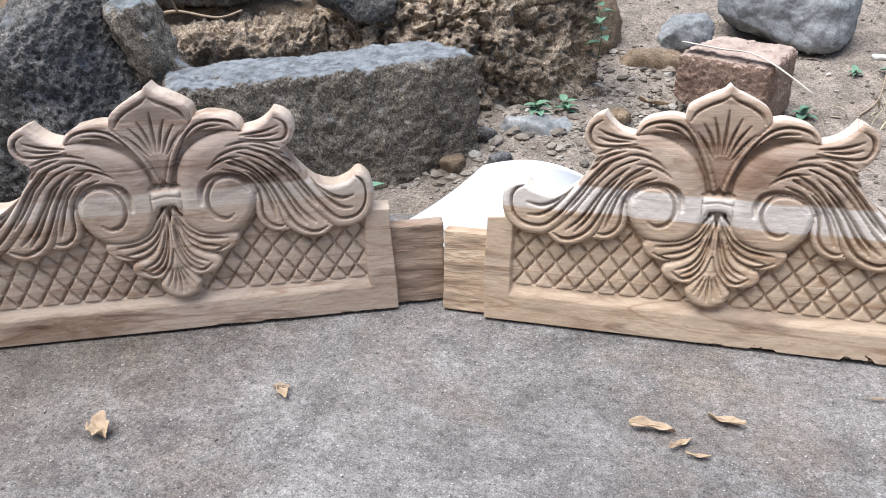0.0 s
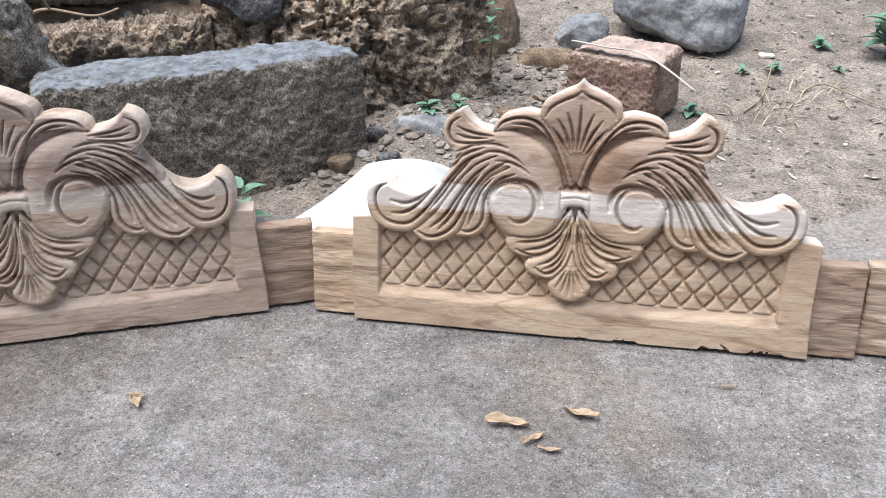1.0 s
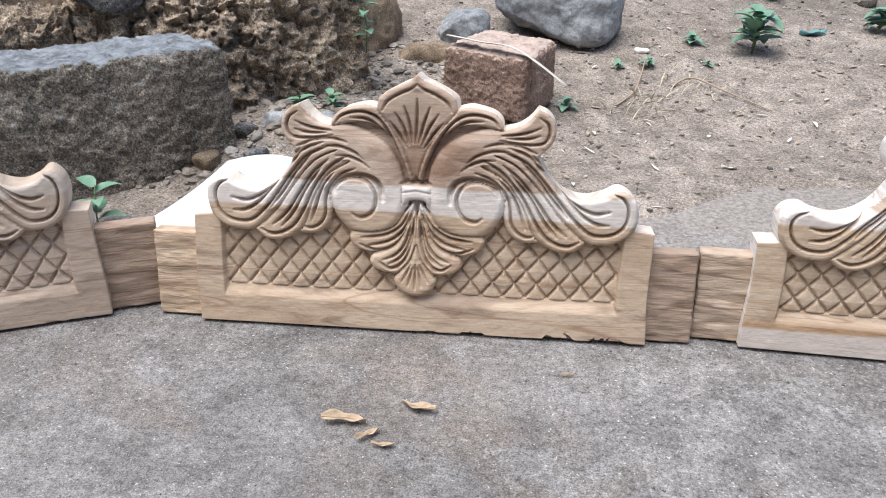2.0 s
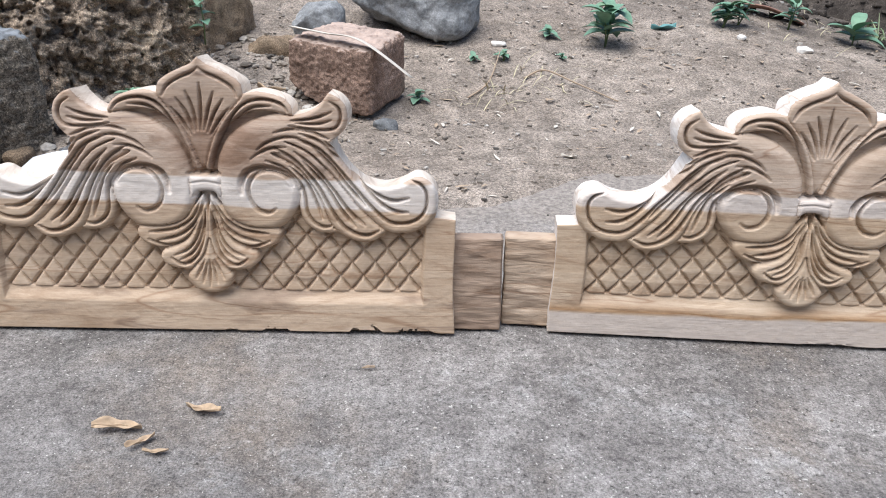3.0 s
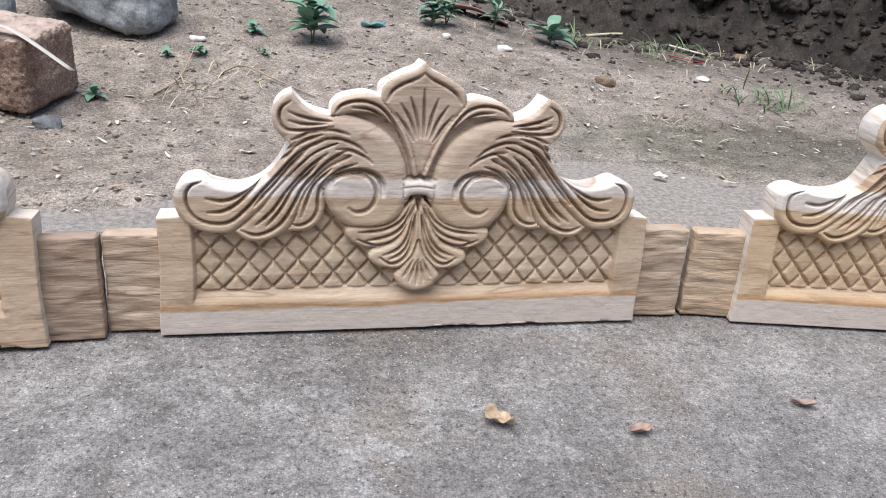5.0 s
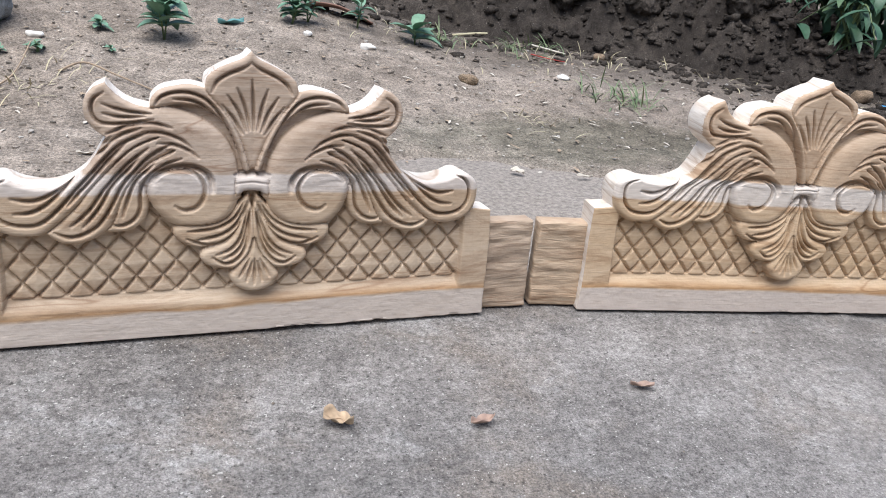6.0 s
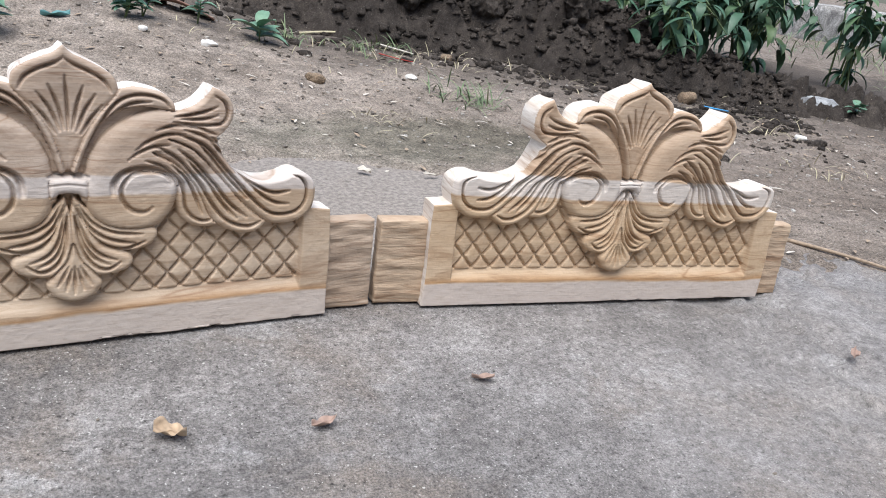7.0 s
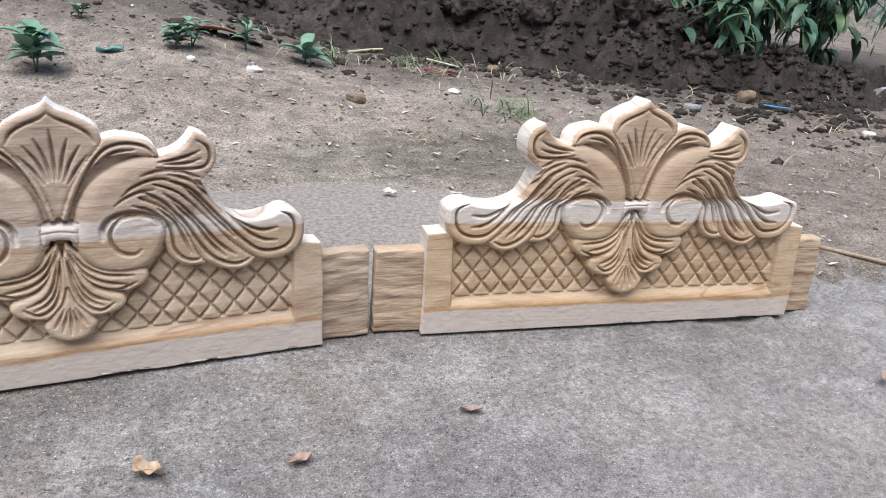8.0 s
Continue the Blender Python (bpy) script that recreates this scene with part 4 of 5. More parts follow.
# ---- heap of dug soil ----
SPINE = [(1.1, 4.15), (1.9, 3.85), (2.6, 3.55), (3.1, 3.25), (3.5, 2.98), (3.9, 2.68), (4.4, 2.45)]


def mound_z(x, y):
    P = np.stack([x, y], 1)
    d = dist_line(P, np.array(SPINE))
    Q = np.stack([x, y, x * 0], 1)
    tall = np.interp(x, [1.0, 1.7, 2.3, 3.1, 3.5, 3.9, 4.4], [0.14, 0.26, 0.38, 0.28, 0.08, -0.02, -0.05])
    wide = np.interp(x, [1.0, 2.0, 3.0, 3.6, 4.4], [0.6, 0.62, 0.52, 0.36, 0.24])
    core = np.clip(1 - d / wide + fbm(Q, 4, 3, 66) * 0.35, -0.4, 1)
    lumps = np.abs(fbm(Q, 6, 3, 71)) * 0.30 + np.abs(fbm(Q, 15, 3, 75)) * 0.26 + np.abs(fbm(Q, 34, 3, 78, 0.65)) * 0.14
    return ground_z(x, y) - 0.035 + tall * np.sign(core) * np.abs(core) ** 0.75 + lumps * np.clip(core * 3 + 0.2, 0, 1)


def build_mound():
    gx, gy = np.arange(1.0, 4.7, 0.012), np.arange(2.1, 4.4, 0.012)
    X, Y = np.meshgrid(gx, gy, indexing="ij")
    x, y = X.ravel(), Y.ravel()
    ob = new("earth_mound", mesh("earth_mound", np.stack([x, y, mound_z(x, y)], 1), grid_faces(len(gx), len(gy)), M_DARK))
    tagged(ob, "mound of dark freshly dug lumpy soil under the bushes", "earth mound")


build_mound()


def clods(count, seed):
    """Loose lumps of soil on the mound and at its foot."""
    rs = np.random.RandomState(seed)
    base, faces = box_cube(2, 2, 2)
    base = base / np.linalg.norm(base, axis=1)[:, None]
    verts, quads = [], []
    t = rs.rand(count) * (len(SPINE) - 2.2)
    i = t.astype(int)
    sp = np.array(SPINE)
    xy = sp[i] * (1 - (t - i))[:, None] + sp[np.minimum(i + 1, len(sp) - 1)] * (t - i)[:, None]
    off = -np.abs(rs.normal(0.22, 0.30, count))
    xs, ys = xy[:, 0] + off * 0.45, xy[:, 1] + off * 0.9
    zs = np.maximum(mound_z(xs, ys), ground_z(xs, ys))
    for k in range(count):
        s = 0.004 * (5.5 ** (rs.rand() ** 2.0))
        v = base * s * (1.2, 1.0, 0.7) * (1 + rs.uniform(-0.35, 0.35, (len(base), 1)))
        v = v * (1 + fbm(base + k * 3.1, 1.9, 3, k, 0.7)[:, None] * 1.9)
        quads += [tuple(j + len(verts) for j in f) for f in faces]
        verts += (v + (xs[k], ys[k], zs[k] + s * 0.1)).tolist()
    tagged(new("soil_clods", mesh("soil_clods", verts, quads, M_DARK)), "dark clods of earth on the mound", "clods", kind="stuff")


clods(5200, 12)
for n, (x, y, s) in enumerate([(2.35, 3.22, 0.10), (2.62, 3.12, 0.085), (2.92, 3.0, 0.10), (1.98, 3.42, 0.09), (3.32, 2.80, 0.065), (2.12, 3.40, 0.07)]):
    z = float(mound_z(np.array([x]), np.array([y]))[0]) + s * 0.2
    rock("soil_clod", "large dark clod of earth on the mound", "clod", (x, y, z), (s, s * 0.8, s * 0.65), n * 37, 300 + n, M_DARK, 34, 0.28, 0.09, 2.8, group="large clods of the mound")


# ---- foliage ----
def leaf_piece(base, heading, rise, length, width, droop, rows=5):
    """One lanceolate leaf with a folded midrib; angles in degrees."""
    h, e = radians(heading), radians(rise)
    d, side = Vector((math.cos(h), math.sin(h), 0)), Vector((-math.sin(h), math.cos(h), 0))
    verts, faces, p = [], [], Vector(base)
    for i in range(rows + 1):
        t = i / rows
        w = width * math.sin(math.pi * min(1, 0.08 + 0.92 * t) ** 0.8) * 0.5 + 0.0006
        fwd = d * math.cos(e) + Vector((0, 0, math.sin(e)))
        up = side.cross(fwd) * -1
        verts += [p + side * w + up * w * 0.35, p, p - side * w + up * w * 0.35]
        p = p + fwd * (length / rows)
        e -= radians(droop) / rows
    for i in range(rows):
        a = i * 3
        faces += [(a, a + 1, a + 4, a + 3), (a + 1, a + 2, a + 5, a + 4)]
    return verts, faces


def small_plant(x, y, height, leaves, length, seed, label, mat=None):
    rs = random.Random(seed)
    z = float(ground_z(np.array([x]), np.array([y]))[0]) - 0.004
    root = new("weed")
    root.location = (x, y, z)
    stems, blades = [], []
    for s in range(1 + leaves // 9):
        a, lean = rs.uniform(0, 360), rs.uniform(0.0, 0.35) * (s > 0) + 0.08
        tip = Vector((math.cos(radians(a)) * lean * height, math.sin(radians(a)) * lean * height, height * rs.uniform(0.75, 1.0)))
        stems.append(sweep([(0, 0, 0), tip * 0.5 + Vector((0.003, 0.002, 0)), tip], [0.0028, 0.002, 0.0012], 5))
        own = leaves // (1 + leaves // 9)
        for k in range(own):
            t = 0.3 + 0.7 * (k + rs.random()) / own
            blades.append(leaf_piece(tip * t, k * 137.5 + rs.uniform(-25, 25) + s * 50, rs.uniform(5, 50) * (0.5 + t / 2), length * rs.uniform(0.8, 1.4), length * rs.uniform(0.55, 0.8), rs.uniform(15, 75)))
    part("stem", mesh("stem", *join_parts(stems), M_STEM), root)
    part("leaves", mesh("leaves", *join_parts(blades), mat or M_GREEN), root)
    tagged(root, label, "weed", "weeds on the dirt slope")


small_plant(0.904, 2.60, 0.13, 22, 0.068, 1, "leafy green weed growing on the dirt slope")
small_plant(1.26, 2.80, 0.085, 26, 0.048, 2, "dense low green weed beside a bark piece")
small_plant(1.31, 2.83, 0.09, 14, 0.038, 12, "thin upright green weed on the dirt")
small_plant(1.477, 2.90, 0.09, 10, 0.042, 3, "young seedling with pointed green leaves")
small_plant(1.663, 2.86, 0.07, 9, 0.075, 4, "broad-leaved seedling near the soil heap")
small_plant(0.624, 2.41, 0.035, 9, 0.025, 5, "tiny green sprout in the sandy dirt")
small_plant(0.543, 2.40, 0.02, 8, 0.02, 6, "tiny green sprout in the sandy dirt")
small_plant(0.784, 2.47, 0.018, 8, 0.018, 7, "tiny green sprout in the sandy dirt")
small_plant(0.739, 2.62, 0.03, 8, 0.03, 8, "flat spiky sprout in the sandy dirt")
small_plant(0.44, 2.12, 0.03, 7, 0.03, 9, "small green sprout beside the red stone")
small_plant(-0.10, 1.745, 0.045, 12, 0.028, 10, "yellow-green weed in the rubble")
small_plant(-0.05, 1.80, 0.04, 9, 0.028, 15, "yellow-green weed in the rubble")
small_plant(3.26, 2.90, 0.10, 12, 0.05, 13, "pale green seedling in front of the mound")
small_plant(4.0, 2.45, 0.08, 10, 0.05, 14, "pale green seedling on bare dirt")
small_plant(0.98, 3.05, 0.05, 10, 0.03, 16, "small green weed on the slope")


def wall_plant():
    root = new("creeper")
    root.location = (-0.022, 1.955, 0.20)
    stem = sweep([(0, 0, -0.03), (0.012, -0.02, 0.03), (0.0, -0.012, 0.09)], [0.002, 0.0016, 0.001], 5)
    leaves = [leaf_piece((0.008, -0.015, 0.012 + 0.014 * k), 200 + k * 110, 10, 0.035, 0.024, 40) for k in range(7)]
    part("stem", mesh("stem", *stem, M_STEM), root)
    part("leaves", mesh("leaves", *join_parts(leaves), M_GREEN), root)
    tagged(root, "small green plant growing from the laterite block", "plant")
    root = new("creeper")
    root.location = (-0.27, 1.25, -0.03)
    part("stem", mesh("stem", *sweep([(0, 0, -0.03), (0.0, 0, 0.05), (0.01, 0.0, 0.11)], [0.002, 0.0016, 0.001], 5), M_STEM), root)
    leaves = [leaf_piece((0.005, 0, 0.045 + 0.012 * k), k * 100 + 15, 25, 0.05, 0.026, 45) for k in range(6)]
    part("leaves", mesh("leaves", *join_parts(leaves), M_GREEN), root)
    tagged(root, "green weed between the panels and the dark rock", "plant")


wall_plant()


def bush(x, y, z, height, spread, stems, per, length, droop, seed, label):
    rs = random.Random(seed)
    root = new("bush")
    root.location = (x, y, z)
    tubes, blades = [], []
    for s in range(stems):
        a = rs.uniform(0, 2 * math.pi)
        r = spread * math.sqrt(rs.random())
        top = Vector((math.cos(a) * r, math.sin(a) * r, height * rs.uniform(0.55, 1.0)))
        mid = top * 0.5 + Vector((0, 0, height * 0.16))
        pts = [Vector(p) for p in spline([(rs.uniform(-.06, .06), rs.uniform(-.06, .06), -0.05), mid, top, top + Vector((math.cos(a) * 0.12, math.sin(a) * 0.12, -0.10))], 4)]
        tubes.append(sweep(pts, list(np.linspace(0.006, 0.0015, len(pts))), 5))
        for k in range(per):
            t = rs.uniform(0.15, 1.0)
            q = pts[min(len(pts) - 1, int(t * len(pts)))]
            blades.append(leaf_piece(q, rs.uniform(0, 360), rs.uniform(-35, 25), length * rs.uniform(0.6, 1.2), length * rs.uniform(0.22, 0.34), droop * rs.uniform(0.5, 1.2)))
    part("branch", mesh("branch", *join_parts(tubes), M_STEM), root)
    part("foliage", mesh("foliage", *join_parts(blades), M_BUSH), root)
    tagged(root, label, "bush", "bushes behind the mound")


def mound_at(x, y):
    return float(max(mound_z(np.array([x]), np.array([y]))[0], ground_z(np.array([x]), np.array([y]))[0]))


bush(3.27, 2.80, mound_at(3.27, 2.80), 0.30, 0.13, 9, 8, 0.14, 80, 21, "bush with long drooping green leaves beside the mound")
bush(2.95, 3.12, mound_at(2.95, 3.12), 0.20, 0.07, 4, 6, 0.16, 95, 22, "sapling with narrow drooping leaves on the mound")
bush(3.68, 3.25, mound_at(3.68, 3.25), 0.50, 0.32, 24, 22, 0.14, 110, 23, "dense bush with dark hanging leaves")
bush(3.30, 3.60, mound_at(3.30, 3.60), 0.55, 0.40, 26, 24, 0.14, 105, 24, "dense bush with dark hanging leaves")
bush(4.55, 2.98, 0.02, 0.60, 0.16, 7, 14, 0.13, 105, 25, "tall bush with pale hanging leaves")
bush(4.12, 3.22, 0.03, 0.46, 0.22, 14, 18, 0.13, 115, 28, "dense bush with dark hanging leaves")
bush(2.7, 4.0, mound_at(2.7, 4.0), 0.6, 0.45, 20, 24, 0.14, 90, 26, "dense bush with dark hanging leaves")
bush(3.95, 3.75, 0.06, 0.65, 0.34, 22, 24, 0.14, 105, 27, "dense bush with dark hanging leaves")


def grass(name, label, spots, mat, seed, blades, length):
    rs = random.Random(seed)
    pieces = []
    for x, y, r in spots:
        for _ in range(blades):
            px, py = x + rs.gauss(0, r), y + rs.gauss(0, r)
            pz = float(ground_z(np.array([px]), np.array([py]))[0])
            pieces.append(leaf_piece((px, py, pz), rs.uniform(0, 360), rs.uniform(5, 70), length * rs.uniform(0.5, 1.3), length * 0.04, rs.uniform(20, 90), 4))
    ob = new(name, mesh(name, *join_parts(pieces), mat))
    tagged(ob, label, "grass", kind="stuff")


grass("grass", "thin green grass tufts in the dirt", [(2.16, 2.42, 0.05), (2.22, 2.36, 0.04), (2.03, 2.92, 0.06), (2.15, 3.0, 0.05), (1.8, 3.0, 0.05), (4.5, 2.4, 0.2), (5.2, 3.0, 0.3)], M_GRASS, 5, 34, 0.08)
grass("dry_straw", "dry straw lying scattered on the dirt", [(1.86, 2.18, 0.05), (0.70, 2.27, 0.07), (0.62, 2.2, 0.05), (3.3, 2.2, 0.1), (3.1, 1.8, 0.08), (2.2, 2.95, 0.12), (1.6, 2.95, 0.15), (2.0, 2.95, 0.12), (2.15, 2.8, 0.12), (2.45, 2.8, 0.15), (2.75, 2.7, 0.15), (3.1, 2.6, 0.15), (3.5, 2.45, 0.15)], M_STRAW, 6, 22, 0.05)
grass("far_grass", "green grass beyond the bushes", [(6.5, 4.6, 0.7), (7.5, 5.2, 0.8), (6.0, 3.8, 0.6), (8.5, 6.0, 0.9)], M_GRASS, 8, 160, 0.14)


def litter(count, seed):
    """Flakes of leaf and shavings trodden into the dirt."""
    rs = random.Random(seed)
    for name, label, mat, share in (("leaf_litter", "pale leaf flakes and shavings on the dirt", M_PALM, 0.4), ("brown_litter", "brown leaf scraps on the dirt", M_TWIG, 0.6)):
        pieces = []
        for _ in range(int(count * share)):
            x, y = rs.uniform(0.3, 4.2), rs.uniform(1.5, 3.2)
            if x > 2.2:
                y = rs.uniform(1.25, 3.0)
            z = float(ground_z(np.array([x]), np.array([y]))[0])
            if z < -0.006:
                continue
            pieces.append(leaf_piece((x, y, z + 0.004), rs.uniform(0, 360), rs.uniform(-4, 12), rs.uniform(0.008, 0.034), rs.uniform(0.002, 0.009), rs.uniform(-20, 40), 3))
        tagged(new(name, mesh(name, *join_parts(pieces), mat)), label, "leaf litter", kind="stuff")


litter(700, 9)


# ---- dry leaves on the slab ----
def dry_leaf(x, y, heading, length, width, mat, label, seed, z=0.003):
    length, width = length * 0.88, width * 0.85
    n, m = 12, 4
    top = []
    for i in range(n + 1):
        t = i / n
        w = width * 0.5 * math.sin(math.pi * (0.04 + 0.93 * t)) ** 0.8 * (1 + 0.18 * math.sin(7 * t + seed) + 0.1 * math.sin(17 * t + 2 * seed))
        for j in range(-m, m + 1):
            q = j / m
            cup = 0.26 * width * q * q + 0.05 * length * math.sin(t * 3.2 + seed) + 0.10 * width * math.sin(11 * t + 4 * q + seed) + 0.16 * width * q * math.sin(3 * t + seed)
            top.append((length * (t - 0.5), w * q + 0.05 * length * math.sin(t * 3 + seed), cup))
    low = min(p[2] for p in top)
    top = [(a, b, c - low) for a, b, c in top]
    k = 2 * m + 1
    faces = [(i * k + j, (i + 1) * k + j, (i + 1) * k + j + 1, i * k + j + 1) for i in range(n) for j in range(2 * m)]
    ob = new("dry_leaf")
    blade = part("blade", mesh("blade", top, faces, mat), ob)
    sol = blade.modifiers.new("thickness", "SOLIDIFY")
    sol.thickness = 0.0006
    rib = sweep([(p[0], p[1], p[2] + 0.0006) for p in top[m::k]], [0.0007] * (n + 1), 5)
    part("midrib", mesh("midrib", *rib, mat), ob)
    ob.matrix_basis = pose(x, y, z, 0, 0, heading)
    tagged(ob, label, "leaf", "dry leaves on the slab")


dry_leaf(0.352, 0.861, 18, 0.058, 0.016, M_DRYLEAF, "long curled dry brown leaf on concrete", 1)
dry_leaf(0.386, 0.846, 62, 0.036, 0.011, M_DRYLEAF, "narrow curled dry brown leaf on concrete", 2)
dry_leaf(0.408, 0.836, 14, 0.030, 0.008, M_DRYLEAF, "narrow curled dry brown leaf on concrete", 3)
dry_leaf(0.428, 0.908, -12, 0.048, 0.016, M_DRYLEAF, "dry brown leaf lying on concrete", 4)
dry_leaf(-0.088, 0.751, -40, 0.034, 0.013, M_DRYLEAF, "folded dry brown leaf on concrete", 5)
dry_leaf(-0.098, 0.762, 8, 0.028, 0.007, M_TWIG, "thin dark dry leaf on concrete", 6)
dry_leaf(-0.249, 0.602, -12, 0.040, 0.034, M_DRYLEAF, "crumpled tan dry leaf on concrete", 7)
dry_leaf(1.178, 0.975, -15, 0.036, 0.026, M_DRYLEAF, "broad tan dry leaf on concrete", 8)
dry_leaf(1.330, 0.960, 25, 0.034, 0.018, M_PINKLEAF, "pinkish dry leaf on concrete", 9)
dry_leaf(1.546, 1.008, -20, 0.032, 0.014, M_PINKLEAF, "dark pinkish dry leaf on concrete", 10)
dry_leaf(2.16, 0.955, 30, 0.03, 0.014, M_PINKLEAF, "reddish dry leaf on concrete", 11)
dry_leaf(0.586, 1.018, 10, 0.018, 0.004, M_TWIG, "sliver of dry leaf on concrete", 12)
dry_leaf(1.655, 1.775, -30, 0.034, 0.018, M_PALM, "pale dry leaf on the dirt", 13, 0.006)
dry_leaf(1.80, 1.755, 8, 0.04, 0.010, M_PALM, "pale wood shaving on the dirt", 14, 0.006)
dry_leaf(0.815, 1.818, 8, 0.036, 0.012, M_PALM, "curled pale wood shaving on the dirt", 15, 0.008)
dry_leaf(0.11, 2.0, -25, 0.10, 0.03, M_DRYLEAF, "curled brown dry leaf in the rubble", 16, 0.06)
dry_leaf(1.08, 2.76, 0, 0.085, 0.035, plain("blue_green_leaf", (0.10, 0.24, 0.24), 0.5), "fallen blue-green leaf on the slope", 17, 0.11)


# ---- sticks, chips and scraps ----
def stick(name, pts, r, mat, label, category="stick", sides=6, flat=1.0):
    v, f = sweep(spline(pts, 6), list(np.linspace(r, r * 0.55, (len(pts) - 1) * 6 + 1)), sides, flat)
    tagged(new(name, mesh(name, v, f, mat)), label, category)


def on_ground(x, y, up=0.004):
    return (x, y, float(ground_z(np.array([x]), np.array([y]))[0]) + up)


stick("twig", [on_ground(0.69, 2.30), on_ground(0.74, 2.335, 0.012), on_ground(0.82, 2.28, 0.012), on_ground(0.93, 2.20)], 0.0032, M_TWIG, "thin bent dry twig on the dirt")
stick("twig", [on_ground(0.56, 2.16), on_ground(0.60, 2.26, 0.01), on_ground(0.615, 2.40, 0.03)], 0.0028, M_TWIG, "thin straight dry twig on the dirt")
stick("twig", [on_ground(2.43, 1.37), on_ground(2.52, 1.27, 0.006), on_ground(2.66, 1.16)], 0.005, M_TWIG, "dry curved twig behind the last panel")
stick("straw_stalk", [on_ground(1.87, 3.15), on_ground(2.0, 3.14, 0.015), on_ground(2.14, 3.12)], 0.006, M_STRAW, "pale dry stalk on the dirt")
stick("wood_chip", [on_ground(2.13, 3.02, 0.012), on_ground(2.21, 2.88, 0.012)], 0.014, M_PALM, "pale split wood chip", "wood chip", 4, 0.35)
stick("red_scrap", [on_ground(2.08, 2.87, 0.006), on_ground(2.13, 2.82, 0.01), on_ground(2.18, 2.80, 0.006)], 0.007, M_REDP, "small strip of red plastic", "scrap", 4, 0.3)
stick("blue_pen", [on_ground(3.20, 2.47, 0.01), on_ground(3.30, 2.43, 0.01)], 0.0045, M_BLUE, "thin blue plastic tube on the dirt", "plastic tube", 8)
stick("palm_strip", [(0.165, 2.03, 0.205), (0.25, 2.0, 0.200), (0.34, 1.975, 0.192), (0.46, 1.94, 0.125)], 0.022, M_PALM, "pale dry palm strip lying across the red stone", "palm strip", 8, 0.10)
stick("bark_piece", [on_ground(1.33, 3.02, 0.01), on_ground(1.43, 3.0, 0.03), on_ground(1.54, 2.97, 0.01)], 0.045, plain("red_bark", (0.21, 0.12, 0.092), 0.85, 0.2, 0.35, 50), "curved piece of red-brown bark", "bark", 8, 0.16)
stick("root", [(2.80, 2.98, 0.10), (2.90, 2.93, 0.13), (3.02, 2.88, 0.11), (3.12, 2.88, 0.15)], 0.006, M_TWIG, "thin root sticking out of the mound", "root")
stick("root", [(-0.86, 1.42, 0.33), (-0.78, 1.40, 0.345), (-0.70, 1.43, 0.33), (-0.64, 1.44, 0.345)], 0.004, M_TWIG, "dry root hanging over the earth ledge", "root")
stick("root", [(-0.78, 1.40, 0.345), (-0.76, 1.37, 0.38), (-0.77, 1.40, 0.42)], 0.003, M_TWIG, "dry root hanging over the earth ledge", "root")
for n, (x, y, s, m) in enumerate([(1.481, 2.69, 0.026, M_WHITE), (2.62, 3.08, 0.028, M_WHITE), (2.10, 2.62, 0.022, M_WHITE), (0.60, 2.52, 0.02, M_WHITE), (2.39, 1.21, 0.014, M_GREY), (2.41, 1.165, 0.016, M_BASALT), (3.4, 2.17, 0.02, M_WHITE), (0.40, 1.93, 0.03, M_GREY), (1.30, 2.70, 0.018, M_WHITE), (2.9, 2.45, 0.03, M_GREY), (3.9, 2.53, 0.09, M_GREY), (3.2, 2.55, 0.05, M_RUBBLE), (-0.17, 1.62, 0.03, M_BASALT), (0.06, 1.85, 0.035, M_RUBBLE), (0.10, 1.72, 0.03, M_GREY), (-0.10, 1.53, 0.03, M_BASALT), (-0.2, 1.5, 0.04, M_RUBBLE), (1.75, 2.5, 0.03, M_RUBBLE), (2.35, 2.9, 0.03, M_RUBBLE)]):
    x, y, z = on_ground(x, y, s * 0.2)
    rock("small_stone", {M_WHITE: "small whitish stone chip on the dirt", M_GREY: "small grey stone on the dirt", M_BASALT: "small black stone on the dirt"}.get(m, "small earthy brown stone"), "stone", (x, y, z), (s, s * 0.7, s * 0.45), n * 53, 400 + n, m, 9, 0.2, 0.01, 3.5, group="loose stones")


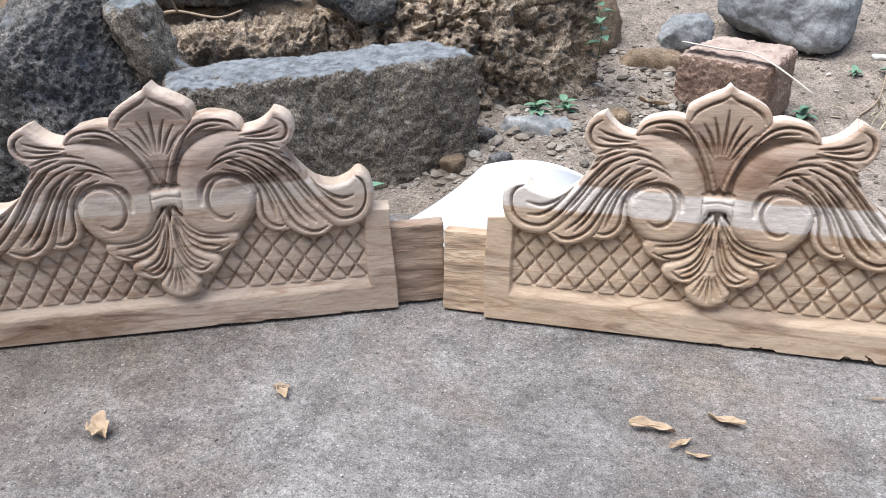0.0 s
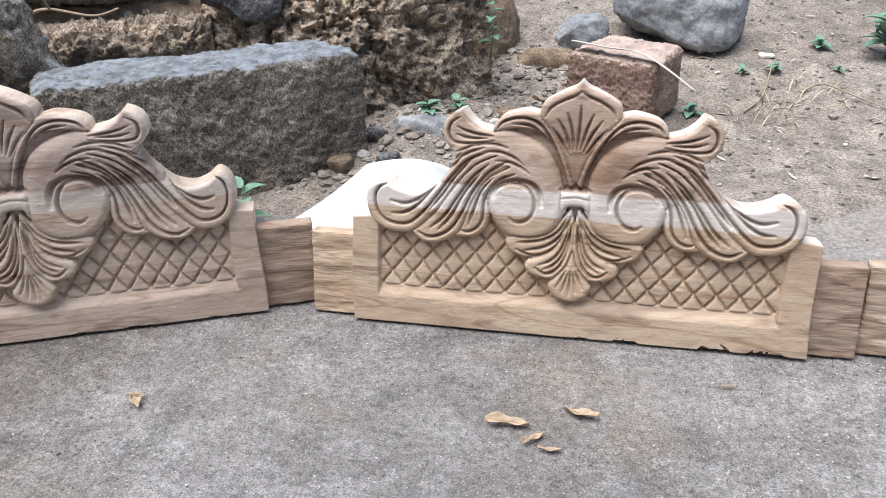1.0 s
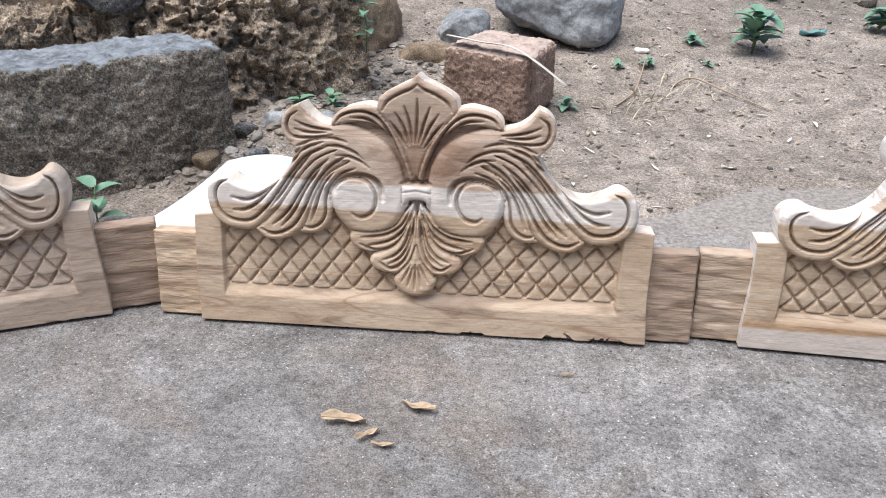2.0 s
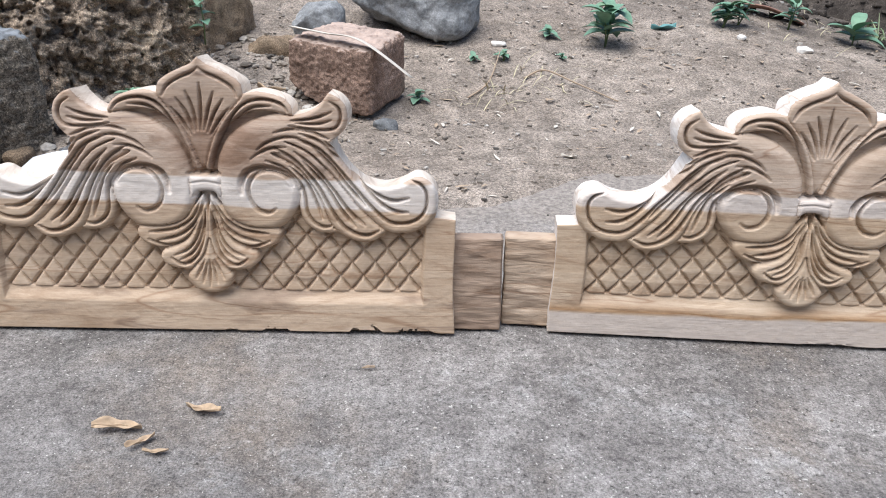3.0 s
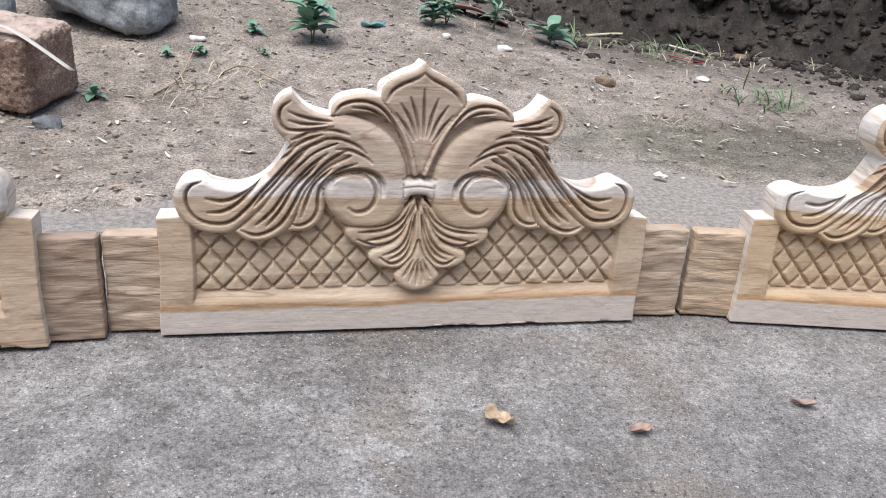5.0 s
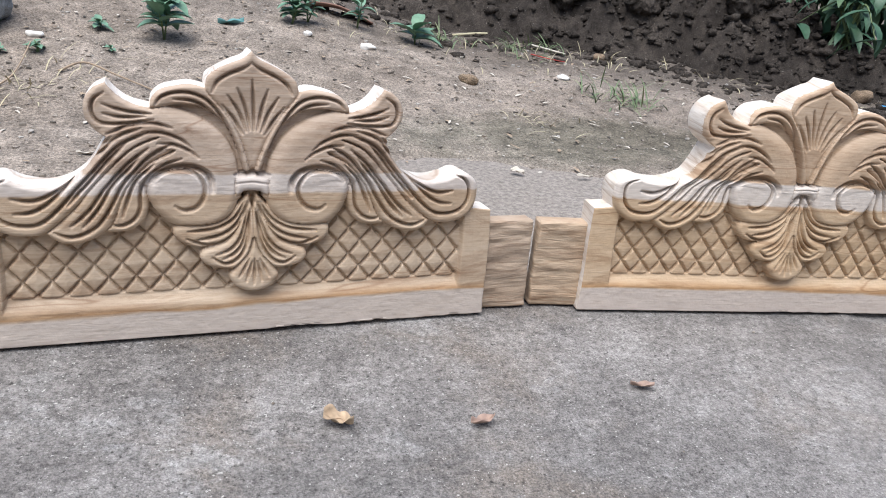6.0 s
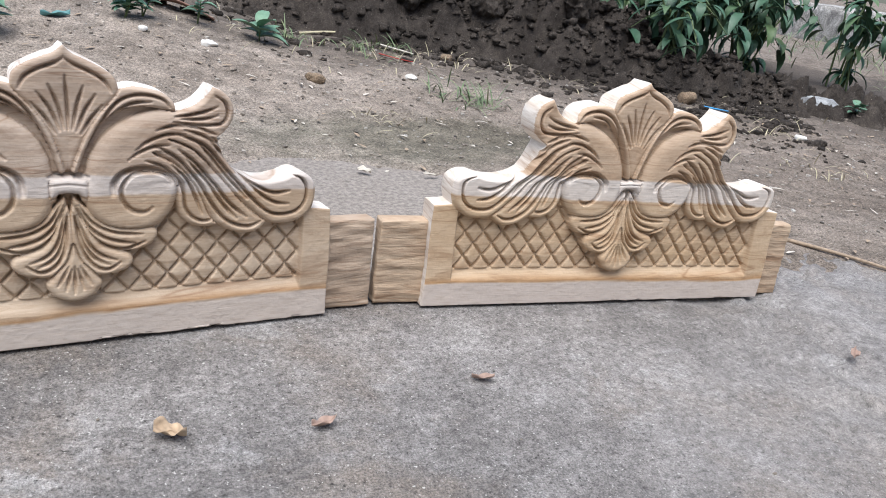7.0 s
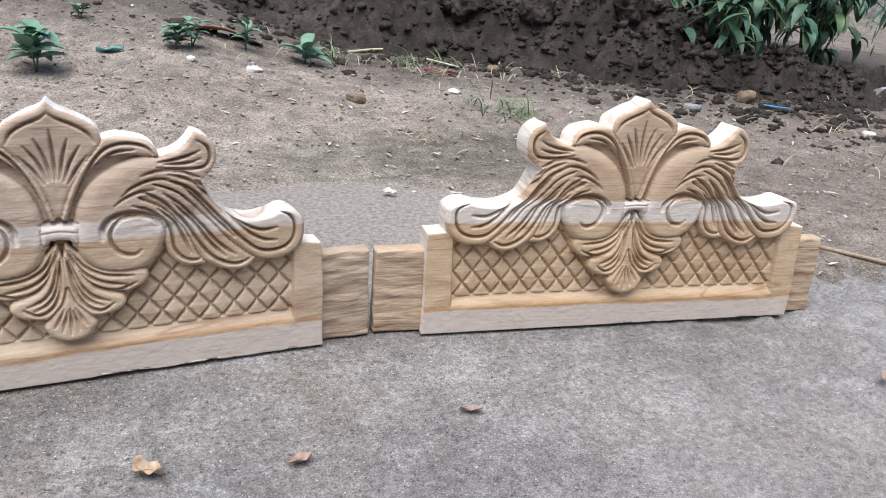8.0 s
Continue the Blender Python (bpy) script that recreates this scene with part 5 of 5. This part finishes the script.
# ---- gravel ----
def gravel(name, label, count, zone, sizes, seed, slab=False):
    rs = np.random.RandomState(seed)
    n = 2 if sizes[1] > 0.01 else 1
    base, faces = box_cube(n, n, n)
    base = base / np.linalg.norm(base, axis=1)[:, None]
    xs, ys = rs.uniform(zone[0], zone[1], count), rs.uniform(zone[2], zone[3], count)
    zs = ground_z(xs, ys) if not slab else np.zeros(count)
    if not slab:
        live = zs > -0.004
        xs, ys, zs = xs[live], ys[live], zs[live]
    verts, quads = [], []
    for k, (x, y, z) in enumerate(zip(xs, ys, zs)):
        s = sizes[0] * (sizes[1] / sizes[0]) ** (rs.rand() ** 2.2)
        a = rs.uniform(0, 6.3)
        v = base * s * (1 + rs.uniform(-0.34, 0.34, (len(base), 3))) * (1.2, 0.85, 0.6)
        r = np.stack([v[:, 0] * np.cos(a) - v[:, 1] * np.sin(a) + x, v[:, 0] * np.sin(a) + v[:, 1] * np.cos(a) + y, v[:, 2] + z + s * 0.25], 1)
        quads += [tuple(i + len(verts) for i in f) for f in faces]
        verts += r.tolist()
    tagged(new(name, mesh(name, verts, quads, M_PEBBLE, False)), label, "gravel", kind="stuff")


gravel("gravel", "loose grit and small stones on the dirt", 14000, (-0.3, 4.0, 1.35, 3.4), (0.0012, 0.008), 3)
gravel("grit", "scattered grit on the concrete", 260, (-0.8, 2.6, 0.35, 1.7), (0.0007, 0.003), 4, True)
gravel("rubble_bits", "broken stone bits below the wall", 1500, (-0.35, 0.35, 1.4, 2.3), (0.003, 0.018), 5)


# ---- far edge of the yard ----
def far_wall():
    v, f = box_cube(60, 3, 8)
    p = v * (3.4, 0.12, 0.26)
    p[:, 1] += fbm(p, 3, 3, 5) * 0.03
    p[:, 2] += fbm(p, 2, 3, 8) * 0.04
    ob = new("low_wall", mesh("low_wall", p, f, M_WALLGREY))
    ob.matrix_basis = pose(10.6, 6.05, 0.10, 0, 0, 5)
    tagged(ob, "low weathered cement wall at the far side of the yard", "wall", kind="structure")


far_wall()


# ---- unseen wall added behind the camera: bounces warm light, blocks low sky ----
def add_bounce_wall():
    v, f = box_cube(24, 2, 10)
    p = v * (5.0, 0.12, 1.6) + (0, 0, 1.6)
    p[:, 1] += fbm(p, 1.5, 2, 4) * 0.01
    ob = new("bounce_wall", mesh("bounce_wall", p, f, plain("cream_plaster", (0.55, 0.50, 0.43), 0.9, 0.2, 0.1, 3, 0.002)))
    ob.matrix_basis = pose(0.8, -2.9, -0.05)
    tagged(ob, "unseen cream wall added to bounce warm light onto the panels", "wall", kind="structure")


add_bounce_wall()
